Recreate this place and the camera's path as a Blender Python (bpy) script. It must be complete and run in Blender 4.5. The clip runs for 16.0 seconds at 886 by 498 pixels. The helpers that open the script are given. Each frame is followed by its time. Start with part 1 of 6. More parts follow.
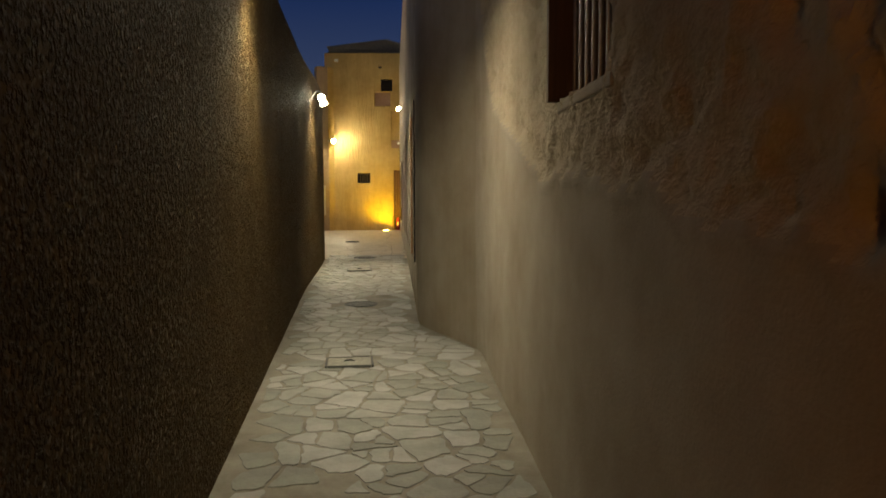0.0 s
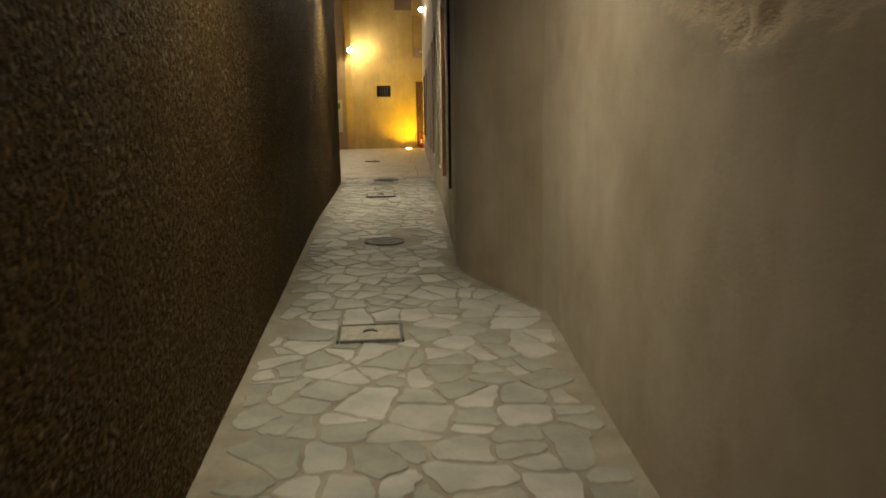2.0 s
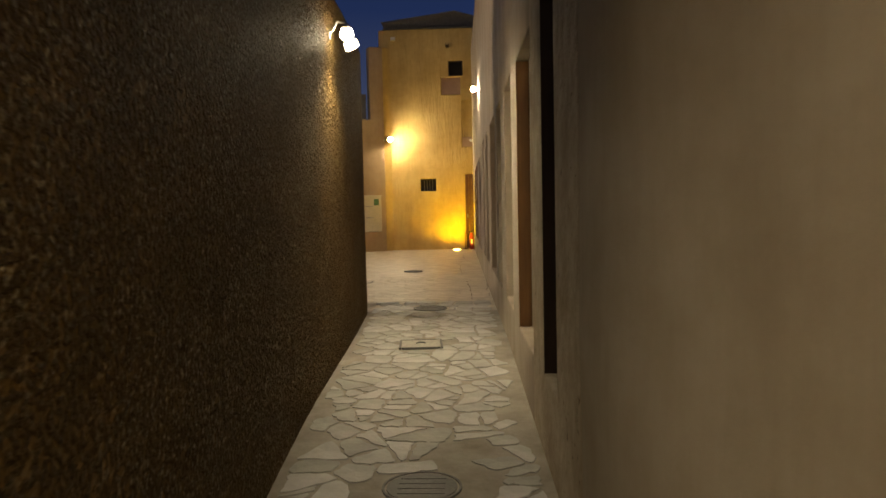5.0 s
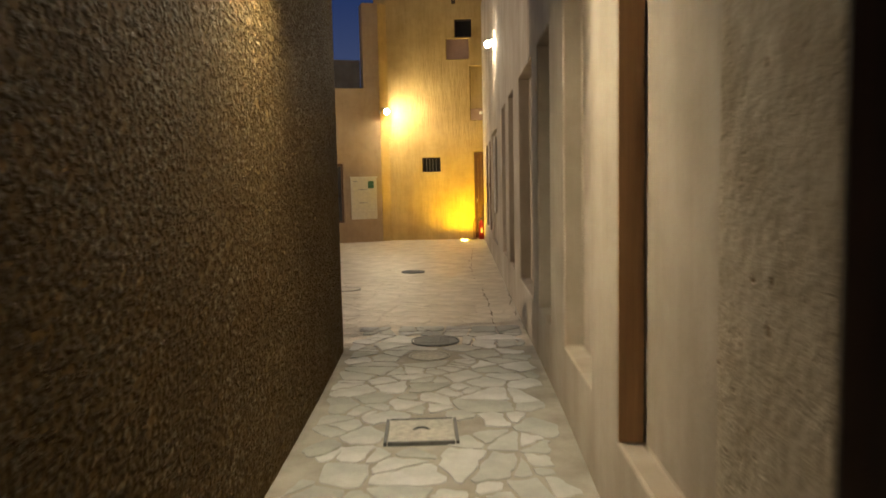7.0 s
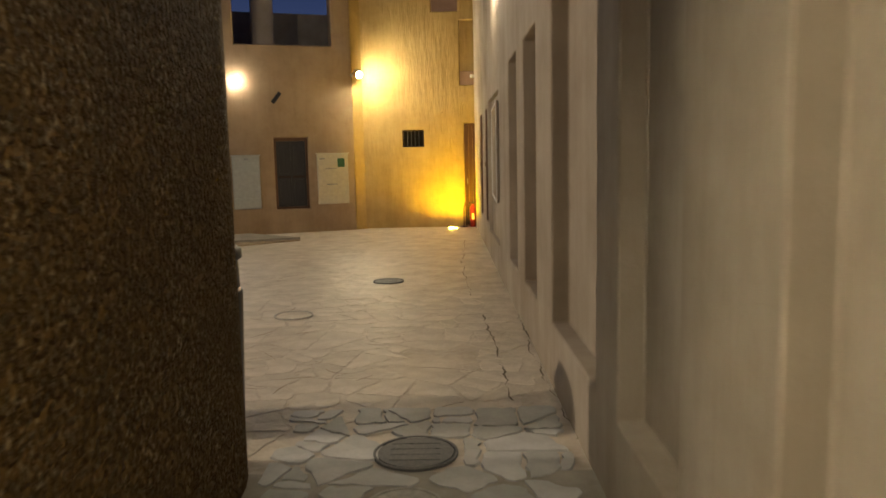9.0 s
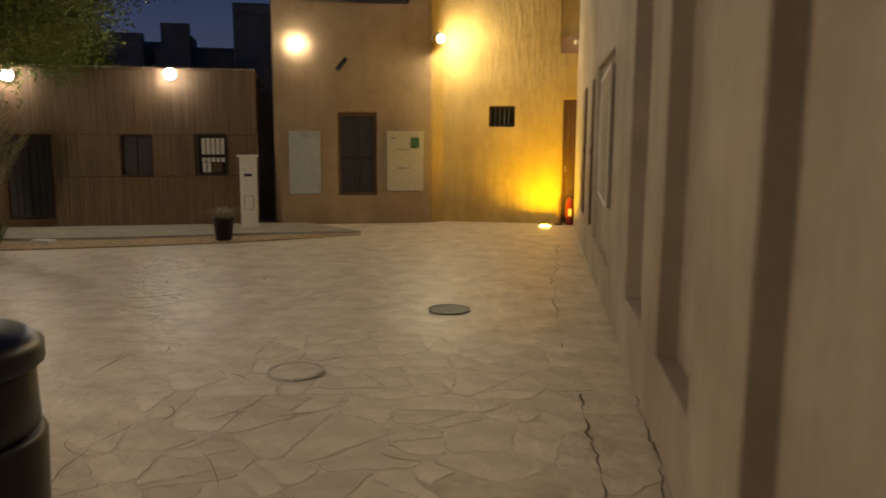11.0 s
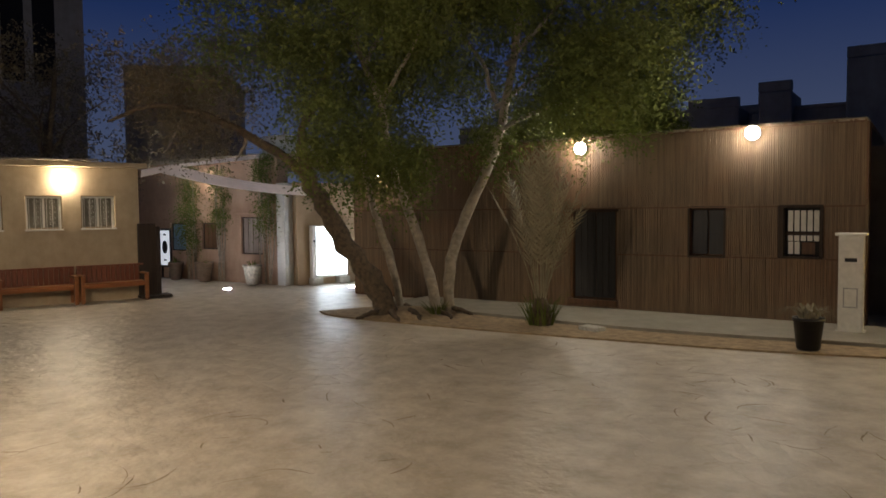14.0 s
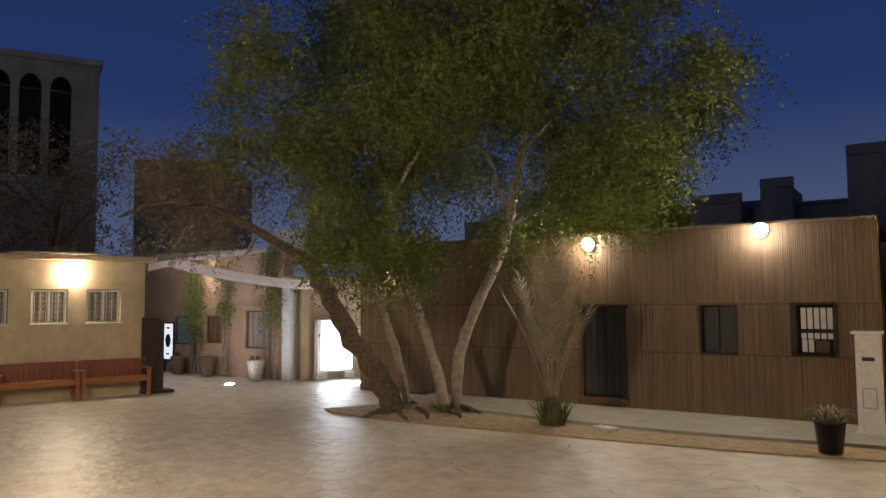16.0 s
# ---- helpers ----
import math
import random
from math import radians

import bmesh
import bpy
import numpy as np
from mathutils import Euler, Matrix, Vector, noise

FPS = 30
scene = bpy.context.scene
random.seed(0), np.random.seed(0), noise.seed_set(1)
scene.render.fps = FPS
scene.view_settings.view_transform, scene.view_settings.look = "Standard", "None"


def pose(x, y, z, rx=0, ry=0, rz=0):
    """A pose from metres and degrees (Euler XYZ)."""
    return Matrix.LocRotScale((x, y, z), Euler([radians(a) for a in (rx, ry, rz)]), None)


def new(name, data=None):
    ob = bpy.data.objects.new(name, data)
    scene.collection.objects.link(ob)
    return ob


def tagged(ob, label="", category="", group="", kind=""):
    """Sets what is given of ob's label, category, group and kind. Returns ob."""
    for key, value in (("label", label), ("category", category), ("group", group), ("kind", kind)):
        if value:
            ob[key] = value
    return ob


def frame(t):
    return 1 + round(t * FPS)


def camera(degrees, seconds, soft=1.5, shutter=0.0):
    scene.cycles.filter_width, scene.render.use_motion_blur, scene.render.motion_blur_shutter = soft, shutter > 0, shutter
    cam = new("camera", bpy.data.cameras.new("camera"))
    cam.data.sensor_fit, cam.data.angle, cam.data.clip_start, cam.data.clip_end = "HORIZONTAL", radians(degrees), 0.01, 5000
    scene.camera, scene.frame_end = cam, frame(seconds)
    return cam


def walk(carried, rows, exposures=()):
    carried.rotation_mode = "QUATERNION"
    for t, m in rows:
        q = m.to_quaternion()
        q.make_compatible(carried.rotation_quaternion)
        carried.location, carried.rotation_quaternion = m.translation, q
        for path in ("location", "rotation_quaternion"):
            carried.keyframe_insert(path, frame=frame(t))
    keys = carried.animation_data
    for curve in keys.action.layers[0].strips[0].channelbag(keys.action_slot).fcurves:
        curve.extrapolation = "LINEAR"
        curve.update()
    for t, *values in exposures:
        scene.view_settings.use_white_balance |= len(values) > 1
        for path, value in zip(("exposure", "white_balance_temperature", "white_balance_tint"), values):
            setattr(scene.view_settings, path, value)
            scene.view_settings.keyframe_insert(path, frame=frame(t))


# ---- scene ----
EXPOSURES = ((0.0, 0.12, 6400, 4), (1.0, 0.0, 6400, 4), (2.5, 0.05, 6600, 8), (4.0, 0.0, 7200, 12), (6.5, 0.5, 6700, 10), (8.0, 0.5, 6300, 10), (10.5, -0.05, 6900, 8),
             (11.5, 0.12, 6800, 8), (12.5, 0.3, 6500, 8), (13.0, 0.3, 6400, 8), (14.0, 0.15, 6400, 8), (15.0, 0.32, 6400, 9), (15.5, 0.68, 6400, 10), (16.0, 0.72, 6400, 10))
SKY = 0.8
LAMP, GLOBE, LAMP_HIGH, UNSEEN_SOUTH, LAMP_END, LAMP_COURT, LAMP_HOUSE = 2100.0, 80.0, 700.0, 3600.0, 1550.0, 330.0, 290.0
LAMP_FACADE, AMBER, LIGHTBOX, TUBE, LANE, ORANGE, COOL = 180.0, 4200.0, 7.0, 480.0, 170.0, 380.0, 220.0

cam = camera(62.00, 16.0, soft=1.6, shutter=0.4)
ROWS = [
    (0.0, pose(-0.000, -0.000, 1.353, 85.89, 0.23, -2.85)),
    (0.5, pose(-0.056, 0.225, 1.281, 84.30, -0.78, -2.27)),
    (1.0, pose(-0.068, 0.643, 1.262, 82.78, -0.48, -0.82)),
    (1.5, pose(-0.072, 1.304, 1.267, 79.10, 0.95, -0.40)),
    (2.0, pose(-0.142, 2.063, 1.263, 79.54, 0.78, -1.29)),
    (2.5, pose(-0.225, 2.836, 1.334, 84.07, 0.12, -2.24)),
    (3.0, pose(-0.260, 3.551, 1.365, 86.28, 0.25, -1.64)),
    (3.5, pose(-0.279, 4.264, 1.409, 87.03, 0.23, 0.20)),
    (4.0, pose(-0.290, 4.880, 1.438, 87.37, 0.82, 1.64)),
    (6.5, pose(-0.458, 8.310, 1.496, 84.87, 1.32, 2.38)),
    (7.0, pose(-0.532, 9.273, 1.511, 85.04, 1.18, 2.36)),
    (7.5, pose(-0.600, 10.133, 1.500, 85.58, 1.25, 1.78)),
    (8.0, pose(-0.657, 10.987, 1.554, 85.65, 1.45, 1.05)),
    (8.2, pose(-0.664, 11.290, 1.572, 84.65, 1.40, 1.00)),
    (10.3, pose(-0.668, 14.260, 1.642, 82.30, -0.10, 3.10)),
    (10.5, pose(-0.672, 14.540, 1.640, 82.18, -0.20, 4.22)),
    (11.0, pose(-0.640, 15.179, 1.653, 81.45, -0.31, 8.59)),
    (11.5, pose(-0.778, 15.990, 1.639, 80.76, -0.85, 16.40)),
    (12.0, pose(-0.920, 16.600, 1.650, 80.45, -0.15, 28.05)),
    (12.5, pose(-1.000, 16.880, 1.768, 80.80, 0.55, 38.60)),
    (13.0, pose(-1.099, 17.412, 1.689, 82.83, 0.41, 47.50)),
    (13.5, pose(-1.340, 17.606, 1.683, 84.91, 0.41, 51.99)),
    (14.0, pose(-1.595, 17.721, 1.695, 86.95, 0.61, 52.99)),
    (14.5, pose(-1.649, 17.727, 1.710, 88.85, 0.64, 53.17)),
    (15.0, pose(-1.675, 17.723, 1.744, 90.95, 0.63, 53.21)),
    (15.5, pose(-1.687, 17.702, 1.771, 92.97, 0.51, 53.21)),
    (16.0, pose(-1.704, 17.683, 1.764, 94.04, 0.42, 53.16)),
]
walk(cam, ROWS, EXPOSURES)

# ---- night sky ----
world = bpy.data.worlds.new("night_sky")
scene.world = world
world.use_nodes = True
wn, wl = world.node_tree.nodes, world.node_tree.links
wn.clear()
w_out, w_bg = wn.new("ShaderNodeOutputWorld"), wn.new("ShaderNodeBackground")
w_tc, w_sep, w_ramp = wn.new("ShaderNodeTexCoord"), wn.new("ShaderNodeSeparateXYZ"), wn.new("ShaderNodeValToRGB")
w_ramp.color_ramp.elements[0].position, w_ramp.color_ramp.elements[0].color = 0.0, (0.075, 0.092, 0.150, 1)
w_ramp.color_ramp.elements[1].position, w_ramp.color_ramp.elements[1].color = 0.65, (0.006, 0.013, 0.048, 1)
mid_el = w_ramp.color_ramp.elements.new(0.25)
mid_el.color = (0.013, 0.027, 0.092, 1)
wl.new(w_tc.outputs["Generated"], w_sep.inputs[0])
wl.new(w_sep.outputs["Z"], w_ramp.inputs[0])
wl.new(w_ramp.outputs[0], w_bg.inputs["Color"])
w_bg.inputs["Strength"].default_value = SKY
wl.new(w_bg.outputs[0], w_out.inputs["Surface"])


# ---- materials ----
def shader(name):
    m = bpy.data.materials.new(name)
    m.use_nodes = True
    nt = m.node_tree
    return m, nt, nt.nodes["Principled BSDF"]


def node(nt, kind, **values):
    n = nt.nodes.new(kind)
    for k, v in values.items():
        n.inputs[k].default_value = v
    return n


def noise_tex(nt, scale, detail=4.0, rough=0.55, vec=None):
    n = node(nt, "ShaderNodeTexNoise", Scale=scale, Detail=detail, Roughness=rough)
    if vec is None:
        tc = nt.nodes.new("ShaderNodeTexCoord")
        vec = tc.outputs["Object"]
    nt.links.new(vec, n.inputs["Vector"])
    return n


def ramp(nt, fac, stops):
    r = nt.nodes.new("ShaderNodeValToRGB")
    el = r.color_ramp.elements
    while len(el) < len(stops):
        el.new(0.5)
    for e, (p, c) in zip(el, stops):
        e.position, e.color = p, (*c, 1)
    nt.links.new(fac, r.inputs[0])
    return r


def mix_rgb(nt, fac, a, b, mode="MIX"):
    m = nt.nodes.new("ShaderNodeMix")
    m.data_type, m.blend_type = "RGBA", mode
    for s_, v in ((0, fac), (6, a), (7, b)):
        if isinstance(v, (int, float)):
            m.inputs[s_].default_value = v
        elif isinstance(v, tuple):
            m.inputs[s_].default_value = (*v, 1)
        else:
            nt.links.new(v, m.inputs[s_])
    return m.outputs[2]


def bump(nt, bsdf, layers):
    last = None
    for height, strength, dist in layers:
        b = nt.nodes.new("ShaderNodeBump")
        b.inputs["Strength"].default_value, b.inputs["Distance"].default_value = strength, dist
        nt.links.new(height, b.inputs["Height"])
        if last is not None:
            nt.links.new(last, b.inputs["Normal"])
        last = b.outputs[0]
    nt.links.new(last, bsdf.inputs["Normal"])


def plaster(name, dark, mid, light, coarse=9.0, fine=55.0, amount=0.5, depth=0.012, rough=0.9, gloss=0.25, streak=0.35, trowel=0.0, blobs=0.0):
    """Hand-trowelled lime or mud plaster with cloudy stains and relief at two scales."""
    m, nt, b = shader(name)
    big, grain = noise_tex(nt, 0.75, 6, 0.62), noise_tex(nt, coarse, 5, 0.6)
    tiny = noise_tex(nt, fine, 3, 0.6)
    c1 = ramp(nt, big.outputs[0], [(0.30, dark), (0.52, mid), (0.75, light)]).outputs[0]
    c2 = ramp(nt, grain.outputs[0], [(0.25, (0.84, 0.83, 0.80)), (0.6, (1, 1, 1))]).outputs[0]
    tc, mp = nt.nodes.new("ShaderNodeTexCoord"), nt.nodes.new("ShaderNodeMapping")
    mp.inputs["Scale"].default_value = (3.2, 3.2, 0.35)
    nt.links.new(tc.outputs["Object"], mp.inputs["Vector"])
    run = noise_tex(nt, 1.0, 5, 0.65, mp.outputs[0])
    c3 = ramp(nt, run.outputs[0], [(0.30, (0.62, 0.58, 0.52)), (0.58, (1, 1, 1))]).outputs[0]
    both = mix_rgb(nt, 0.6, c1, c2, "MULTIPLY")
    nt.links.new(mix_rgb(nt, streak, both, c3, "MULTIPLY"), b.inputs["Base Color"])
    b.inputs["Roughness"].default_value = rough
    b.inputs["Specular IOR Level"].default_value = gloss
    layers = [(grain.outputs[0], amount, depth * 2.2), (tiny.outputs[0], amount, depth)]
    if trowel:
        mp2 = nt.nodes.new("ShaderNodeMapping")
        mp2.inputs["Scale"].default_value = (14, 14, 2.6)
        nt.links.new(tc.outputs["Object"], mp2.inputs["Vector"])
        layers.append((noise_tex(nt, 1.0, 3, 0.5, mp2.outputs[0]).outputs[0], trowel, 0.05))
    if blobs:
        lump = ramp(nt, noise_tex(nt, 38.0, 3, 0.5).outputs[0], [(0.46, (0, 0, 0)), (0.68, (1, 1, 1))])
        layers.append((lump.outputs[0], blobs, 0.06))
        # Pale specks put the sparkle of raking light into the colour, in patches.
        sparkle = ramp(nt, noise_tex(nt, 46.0, 2, 0.5).outputs[0], [(0.54, (0, 0, 0)), (0.64, (1, 1, 1))])
        worn = ramp(nt, noise_tex(nt, 1.7, 4, 0.6).outputs[0], [(0.35, (0.25, 0.25, 0.25)), (0.65, (1, 1, 1))])
        bare = mix_rgb(nt, 1.0, sparkle.outputs[0], worn.outputs[0], "MULTIPLY")
        base = b.inputs["Base Color"].links[0].from_socket
        nt.links.new(mix_rgb(nt, bare, base, (0.34, 0.265, 0.155)), b.inputs["Base Color"])
    bump(nt, b, layers)
    return m


def pitted_plaster(name):
    """Brown hand-laid plaster with trowel ridges and scattered dark pits."""
    m, nt, b = shader(name)
    big, mid_, fine = noise_tex(nt, 1.6, 6, 0.65), noise_tex(nt, 7.0, 5, 0.62), noise_tex(nt, 60, 3, 0.6)
    pits = ramp(nt, noise_tex(nt, 19.0, 3, 0.55).outputs[0], [(0.27, (0, 0, 0)), (0.34, (1, 1, 1))]).outputs[0]
    col = ramp(nt, big.outputs[0], [(0.32, (0.33, 0.265, 0.185)), (0.52, (0.43, 0.36, 0.27)), (0.72, (0.52, 0.455, 0.36))]).outputs[0]
    tone = ramp(nt, mid_.outputs[0], [(0.3, (0.78, 0.76, 0.72)), (0.6, (1, 1, 1))]).outputs[0]
    col = mix_rgb(nt, 0.8, col, tone, "MULTIPLY")
    col = mix_rgb(nt, 1.0, col, ramp(nt, pits, [(0.0, (0.35, 0.28, 0.2)), (1.0, (1, 1, 1))]).outputs[0], "MULTIPLY")
    nt.links.new(col, b.inputs["Base Color"])
    b.inputs["Roughness"].default_value = 0.9
    b.inputs["Specular IOR Level"].default_value = 0.2
    bump(nt, b, [(mid_.outputs[0], 0.7, 0.05), (pits, 0.6, 0.012), (fine.outputs[0], 0.4, 0.008)])
    return m


def plain(name, color, rough=0.6, metal=0.0, spec=0.5, vary=0.25, scale=14.0, bumps=0.15, rand=0.0):
    """A painted, wooden or metal surface with uneven tone and fine relief."""
    m, nt, b = shader(name)
    n = noise_tex(nt, scale, 5, 0.6)
    lo, hi = tuple(c * (1 - vary) for c in color), tuple(min(1, c * (1 + vary)) for c in color)
    col = ramp(nt, n.outputs[0], [(0.3, lo), (0.7, hi)]).outputs[0]
    if rand:
        oi = nt.nodes.new("ShaderNodeObjectInfo")
        tone = ramp(nt, oi.outputs["Random"], [(0.0, (1 - rand,) * 3), (1.0, (1.0,) * 3)]).outputs[0]
        col = mix_rgb(nt, 1.0, col, tone, "MULTIPLY")
    nt.links.new(col, b.inputs["Base Color"])
    b.inputs["Roughness"].default_value, b.inputs["Metallic"].default_value = rough, metal
    b.inputs["Specular IOR Level"].default_value = spec
    if bumps:
        bump(nt, b, [(n.outputs[0], bumps, 0.01)])
    return m


def wood(name, color, along="Z", rough=0.6, vary=0.4, island=False):
    """Timber or reed with grain stretched along one axis."""
    m, nt, b = shader(name)
    tc, mp = nt.nodes.new("ShaderNodeTexCoord"), nt.nodes.new("ShaderNodeMapping")
    mp.inputs["Scale"].default_value = {"Z": (22, 22, 1.2), "X": (1.2, 22, 22), "Y": (22, 1.2, 22)}[along]
    nt.links.new(tc.outputs["Object"], mp.inputs["Vector"])
    n = noise_tex(nt, 1.0, 6, 0.65, mp.outputs[0])
    col = ramp(nt, n.outputs[0], [(0.25, tuple(c * (1 - vary) for c in color)), (0.75, tuple(min(1, c * (1 + vary)) for c in color))]).outputs[0]
    if island:
        stain = noise_tex(nt, 0.55, 5, 0.6)
        col = mix_rgb(nt, 1.0, col, ramp(nt, stain.outputs[0], [(0.32, (1.0, 0.80, 0.66)), (0.5, (0.95, 0.93, 0.90)), (0.68, (0.80, 0.84, 0.86))]).outputs[0], "MULTIPLY")
        g = nt.nodes.new("ShaderNodeNewGeometry")
        tone = ramp(nt, g.outputs["Random Per Island"], [(0.0, (0.82, 0.80, 0.77)), (0.5, (0.96, 0.94, 0.91)), (1.0, (1.10, 1.08, 1.04))]).outputs[0]
        col = mix_rgb(nt, 1.0, col, tone, "MULTIPLY")
    nt.links.new(col, b.inputs["Base Color"])
    b.inputs["Roughness"].default_value = rough
    bump(nt, b, [(n.outputs[0], 0.3, 0.01)])
    return m


def glow(name, color, strength):
    m, nt, b = shader(name)
    b.inputs["Base Color"].default_value = (0.8, 0.8, 0.8, 1)
    b.inputs["Emission Color"].default_value = (*color, 1)
    b.inputs["Emission Strength"].default_value = strength
    return m


def paving(name, lo, hi, rough, rand=0.3, island=False, relief=1.0):
    m, nt, b = shader(name)
    n, f = noise_tex(nt, 3.0, 6, 0.6), noise_tex(nt, 40, 4, 0.6)
    col = ramp(nt, n.outputs[0], [(0.3, lo), (0.7, hi)]).outputs[0]
    if island:
        src = nt.nodes.new("ShaderNodeNewGeometry").outputs["Random Per Island"]
    else:
        src = nt.nodes.new("ShaderNodeObjectInfo").outputs["Random"]
    tone = ramp(nt, src, [(0.0, (1 - rand, 1 - rand, 1 - rand * 1.15)), (1.0, (1, 1, 1))]).outputs[0]
    col = mix_rgb(nt, 1.0, col, tone, "MULTIPLY")
    nt.links.new(col, b.inputs["Base Color"])
    wear = ramp(nt, f.outputs[0], [(0.3, (rough - 0.12,) * 3), (0.7, (rough + 0.15,) * 3)])
    nt.links.new(wear.outputs[0], b.inputs["Roughness"])
    mid_ = noise_tex(nt, 11, 4, 0.6)
    bump(nt, b, [(noise_tex(nt, 4.5, 3, 0.5).outputs[0], 0.30 * relief, 0.035 * relief), (mid_.outputs[0], min(1.0, 0.35 * relief), 0.012 * relief), (f.outputs[0], 0.2 * relief, 0.004)])
    return m


M_STUCCO = plaster("rough_stucco", (0.120, 0.069, 0.017), (0.142, 0.083, 0.022), (0.166, 0.100, 0.029), coarse=38, fine=90, amount=0.3, depth=0.008, gloss=0.08, rough=0.65, streak=0.0, blobs=1.0)
M_RUBBLE = plaster("bare_rubble", (0.33, 0.265, 0.185), (0.45, 0.375, 0.275), (0.54, 0.46, 0.35), coarse=14, fine=55, amount=0.8, depth=0.014)
M_NEAR = plaster("aged_plaster", (0.285, 0.23, 0.172), (0.375, 0.322, 0.258), (0.465, 0.415, 0.352), coarse=2.5, fine=60, amount=0.4, depth=0.008, streak=0.1)
M_BAY = plaster("brown_plaster", (0.275, 0.22, 0.155), (0.35, 0.295, 0.225), (0.43, 0.375, 0.305), coarse=2.5, fine=50, amount=0.3, depth=0.006)
M_RIGHT = plaster("smooth_plaster", (0.295, 0.242, 0.183), (0.385, 0.325, 0.255), (0.465, 0.405, 0.335), coarse=2.5, fine=45, amount=0.3, depth=0.006)
M_END = plaster("ochre_plaster", (0.38, 0.26, 0.095), (0.48, 0.34, 0.135), (0.54, 0.40, 0.175), coarse=7, fine=35, amount=0.35, depth=0.008, trowel=0.45)
M_PITTED = pitted_plaster("pitted_plaster")
M_FACADE = plaster("tan_plaster", (0.30, 0.21, 0.13), (0.37, 0.27, 0.17), (0.43, 0.32, 0.21), coarse=5, fine=40, amount=0.3, depth=0.006)
M_HOUSE = plaster("sand_plaster", (0.33, 0.26, 0.175), (0.42, 0.335, 0.23), (0.49, 0.40, 0.28), coarse=6, fine=45, amount=0.35, depth=0.008)
M_ROSE = plaster("rose_plaster", (0.27, 0.17, 0.12), (0.36, 0.24, 0.17), (0.42, 0.30, 0.22), coarse=5, fine=45, amount=0.3, depth=0.006)
M_PALE = plaster("pale_plaster", (0.42, 0.42, 0.40), (0.55, 0.55, 0.54), (0.65, 0.65, 0.64), coarse=6, fine=45, amount=0.25, depth=0.006)
M_FAR = plaster("far_plaster", (0.30, 0.26, 0.20), (0.38, 0.33, 0.26), (0.44, 0.38, 0.31), coarse=3, fine=20, amount=0.2, depth=0.006)
M_ROOF = plain("dark_roof", (0.05, 0.05, 0.055), 0.8)
M_STONE = paving("flagstone", (0.37, 0.37, 0.362), (0.60, 0.60, 0.592), 0.5, 0.40)
M_STONE_J = paving("flagstone_far", (0.37, 0.37, 0.362), (0.60, 0.60, 0.592), 0.5, 0.40, True)
M_COURT = paving("worn_flagstone", (0.45, 0.39, 0.305), (0.66, 0.585, 0.48), 0.50, 0.17, relief=1.7)
M_COURT_J = paving("worn_flagstone_far", (0.42, 0.36, 0.28), (0.60, 0.525, 0.425), 0.43, 0.2, True, 1.7)
M_MORTAR = paving("mortar", (0.22, 0.198, 0.158), (0.40, 0.37, 0.312), 0.8, 0.0)
M_SCREED = paving("courtyard_mortar", (0.34, 0.28, 0.205), (0.58, 0.51, 0.41), 0.43, 0.0, relief=1.7)
M_WALKWAY = paving("pale_paving", (0.22, 0.195, 0.155), (0.31, 0.28, 0.225), 0.7, 0.12)
M_SAND = plain("sandy_soil", (0.28, 0.20, 0.115), 0.95, vary=0.35, scale=9, bumps=0.6)
M_IRON = plain("cast_iron", (0.12, 0.12, 0.118), 0.6, 0.15, bumps=0.3, scale=40)
M_COVER = plain("concrete_cover", (0.42, 0.40, 0.35), 0.7, scale=22, bumps=0.3)
M_BLACK = plain("black_plastic", (0.008, 0.008, 0.009), 0.35, bumps=0.05)
M_DARKWOOD = wood("dark_wood", (0.032, 0.018, 0.011), "Z", 0.8)
M_DOOR = wood("weathered_dark_door", (0.025, 0.024, 0.026))
M_BROWN = wood("brown_wood", (0.10, 0.045, 0.018))
M_OAK = wood("light_brown_board", (0.36, 0.20, 0.09), "Z", 0.6, 0.25)
M_BENCH = wood("varnished_bench", (0.24, 0.085, 0.025), "Y", 0.35)
M_BENCHBACK = wood("red_brown_slats", (0.17, 0.05, 0.022), "Z", 0.45)
M_REED = wood("dried_reed", (0.168, 0.116, 0.072), "Z", 0.75, 0.35, True)
# Near-black colour standing in for shade inside openings and niches.
M_SHADEBACK = plain("painted_shade", (0.012, 0.010, 0.009), 0.9, bumps=0)
M_METAL = plain("grey_metal", (0.30, 0.30, 0.30), 0.45, 0.7, bumps=0.05)
M_BOXGREY = plain("grey_meter_box", (0.38, 0.40, 0.38), 0.5, vary=0.1)
M_BOXCREAM = plain("cream_meter_box", (0.50, 0.46, 0.36), 0.5, vary=0.1)
M_WHITE = plain("white_paint", (0.62, 0.60, 0.55), 0.55, vary=0.1)
M_RED = plain("red_enamel", (0.20, 0.012, 0.01), 0.3, vary=0.1, bumps=0.02)
M_GREEN = plain("green_label", (0.03, 0.10, 0.04), 0.5)
M_BLUE = plain("blue_shutter", (0.10, 0.17, 0.25), 0.5)
M_GREYSHUT = wood("grey_brown_shutter", (0.19, 0.15, 0.125))
M_TERRA = plain("brown_clay", (0.16, 0.11, 0.075), 0.8)
M_STONEPOT = plain("carved_stone_pot", (0.27, 0.24, 0.19), 0.8, vary=0.45, scale=18, bumps=0.7)
M_CLOTH = plain("sail_cloth", (0.80, 0.73, 0.70), 0.85, vary=0.08, scale=5)
M_BARK = plain("rough_bark", (0.085, 0.06, 0.036), 0.9, vary=0.5, scale=16, bumps=1.0)
M_PALEBARK = plain("pale_bark", (0.24, 0.20, 0.15), 0.85, vary=0.35, scale=12, bumps=0.7)
